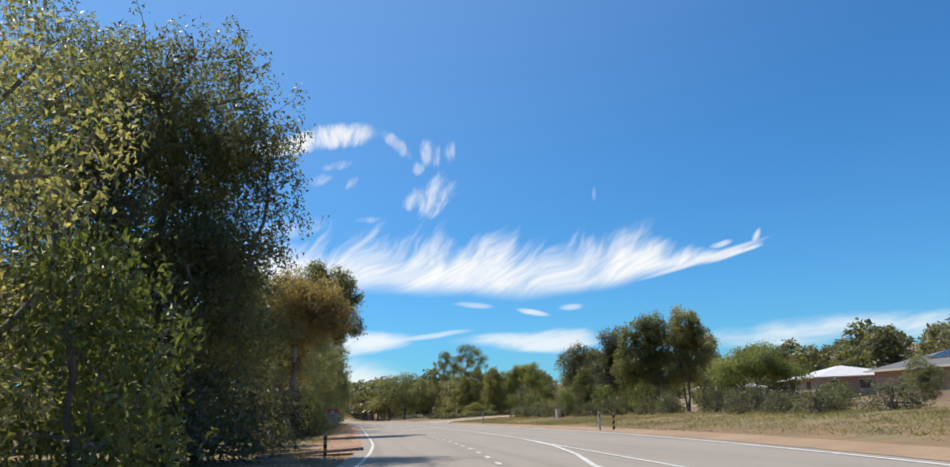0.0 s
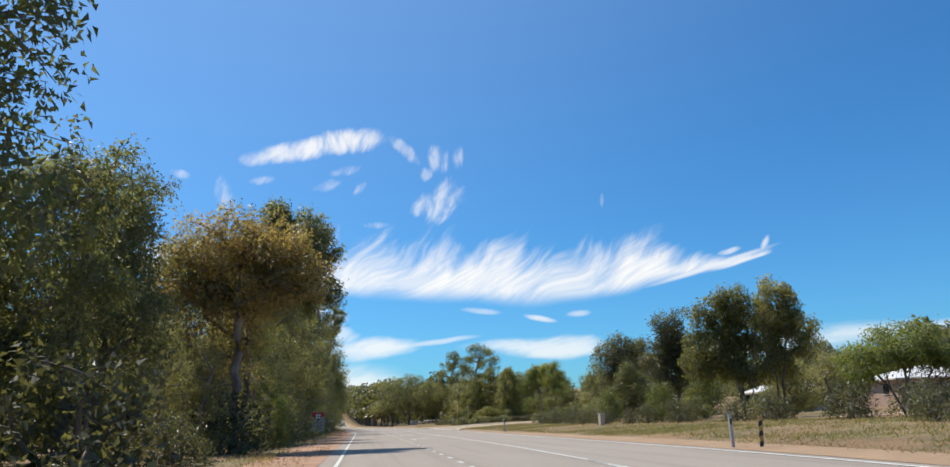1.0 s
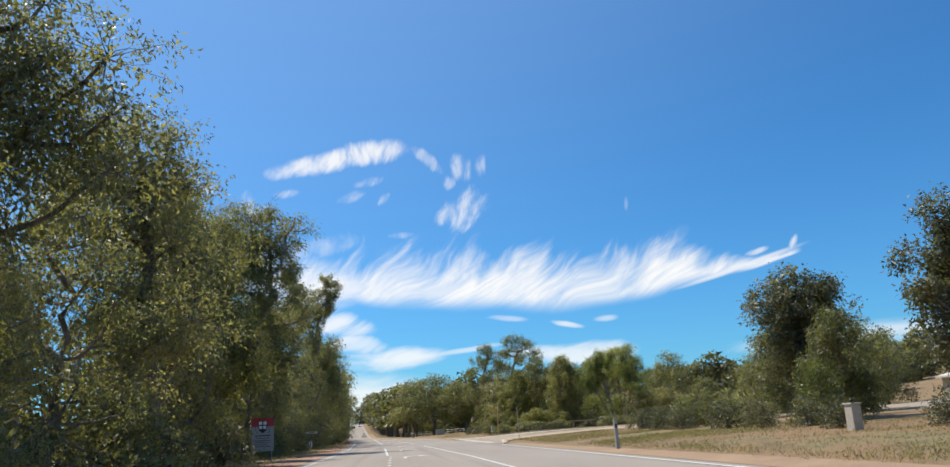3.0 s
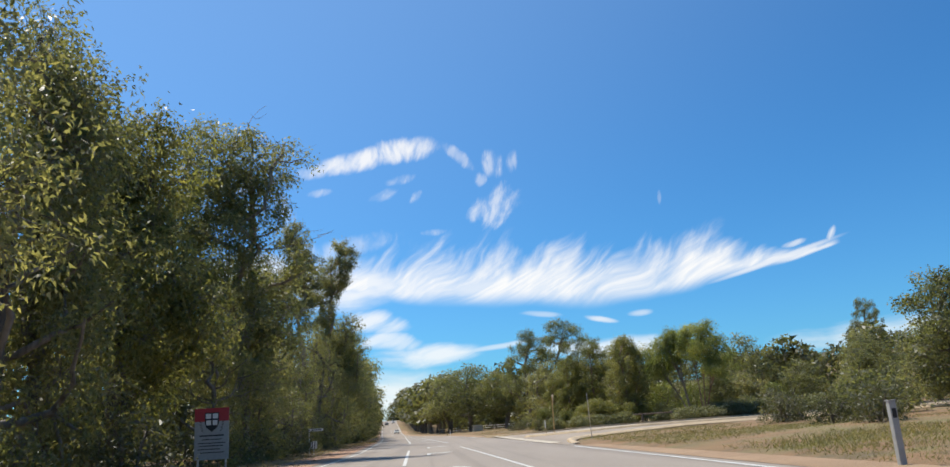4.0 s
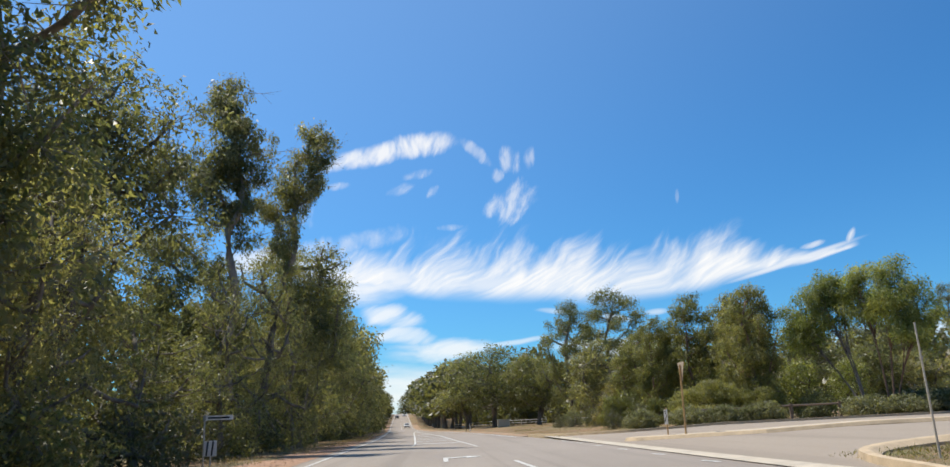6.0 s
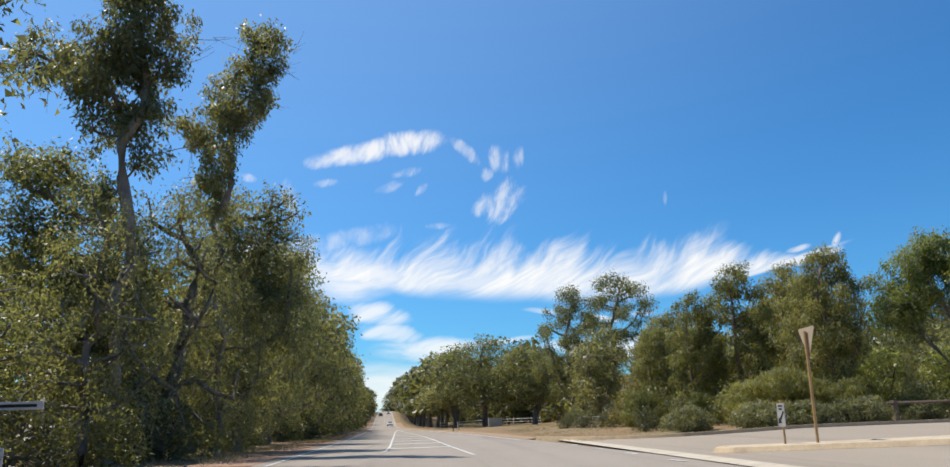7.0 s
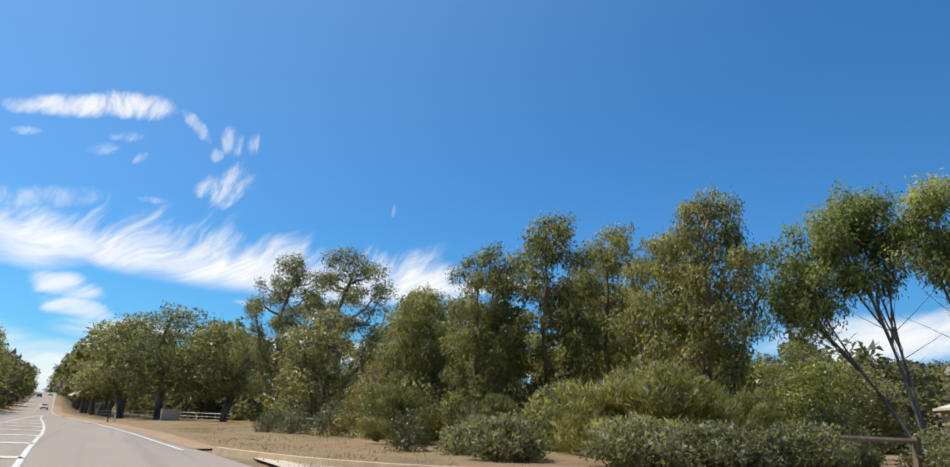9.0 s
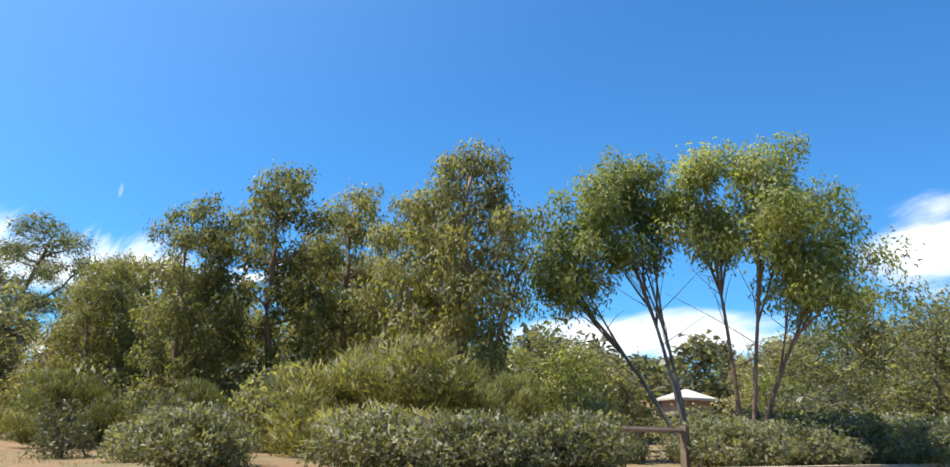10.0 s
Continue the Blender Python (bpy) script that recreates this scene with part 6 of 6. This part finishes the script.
# ==== grass, litter ====
def scatter_blades(name, n, place, length, width, upright, material, label, category, seed):
    rng = np.random.default_rng(seed)
    p = []
    for x, y in place(rng, n):
        if not on_road(x, y, 0.3):
            p.append((x, y, land(x, y) + 0.0))
    p = np.repeat(np.array(p), 4, 0)
    m = len(p)
    p[:, :2] += rng.normal(size=(m, 2)) * 0.16
    a = rng.normal(size=(m, 3))
    a[:, 2] = np.abs(a[:, 2]) * 0.3 + upright
    a /= np.linalg.norm(a, axis=1)[:, None]
    b = np.cross(a, rng.normal(size=(m, 3)))
    b /= np.linalg.norm(b, axis=1)[:, None]
    ln = length * (0.5 + rng.random(m))[:, None]
    wd = np.full((m, 1), width)
    v = np.stack([p - b * wd / 2, p + b * wd / 2, p + a * ln + b * wd * 0.15, p + a * ln - b * wd * 0.15], 1).reshape(-1, 3)
    tagged(new(name, leaf_mesh(name, v, material, 4)), label, category, kind="stuff")


def verge(x0, x1, y0, y1, clump=0.18):
    def place(rng, n):
        out = []
        while len(out) < n:
            x, y = rng.uniform(x0, x1), rng.uniform(y0, y1)
            if noise.noise(Vector((x * clump, y * clump, 7))) + 0.35 > rng.random() * 0.9:
                out.append((x, y))
        return out
    return place


scatter_blades("grass", 13000, verge(8.2, 22, 12, 119), 0.065, 0.018, 0.8, STRAW, "dry straw-coloured grass on the verge", "grass", 61)
scatter_blades("grass", 5200, verge(8.6, 15, 55, 119, 0.12), 0.10, 0.02, 1.0, WEED, "short green-yellow grass on the verge", "grass", 65)
scatter_blades("weeds", 3600, verge(9.0, 20, 18, 62, 0.3), 0.15, 0.03, 0.7, WEED, "low scrubby weeds on the reddish soil", "weeds", 66)
scatter_blades("grass", 1800, verge(6.8, 16, 150, 215), 0.075, 0.02, 1.2, STRAW, "dry straw-coloured grass on the verge", "grass", 62)
scatter_blades("grass", 1800, verge(-9.5, -6.8, 30, 250), 0.2, 0.02, 1.2, STRAW, "dry grass along the shaded shoulder", "grass", 63)
scatter_blades("leaf_litter", 2600, verge(-9.0, -5.4, 20, 200), 0.08, 0.03, 0.15, LITTER, "fallen brown leaves on the gravel", "leaf litter", 64)
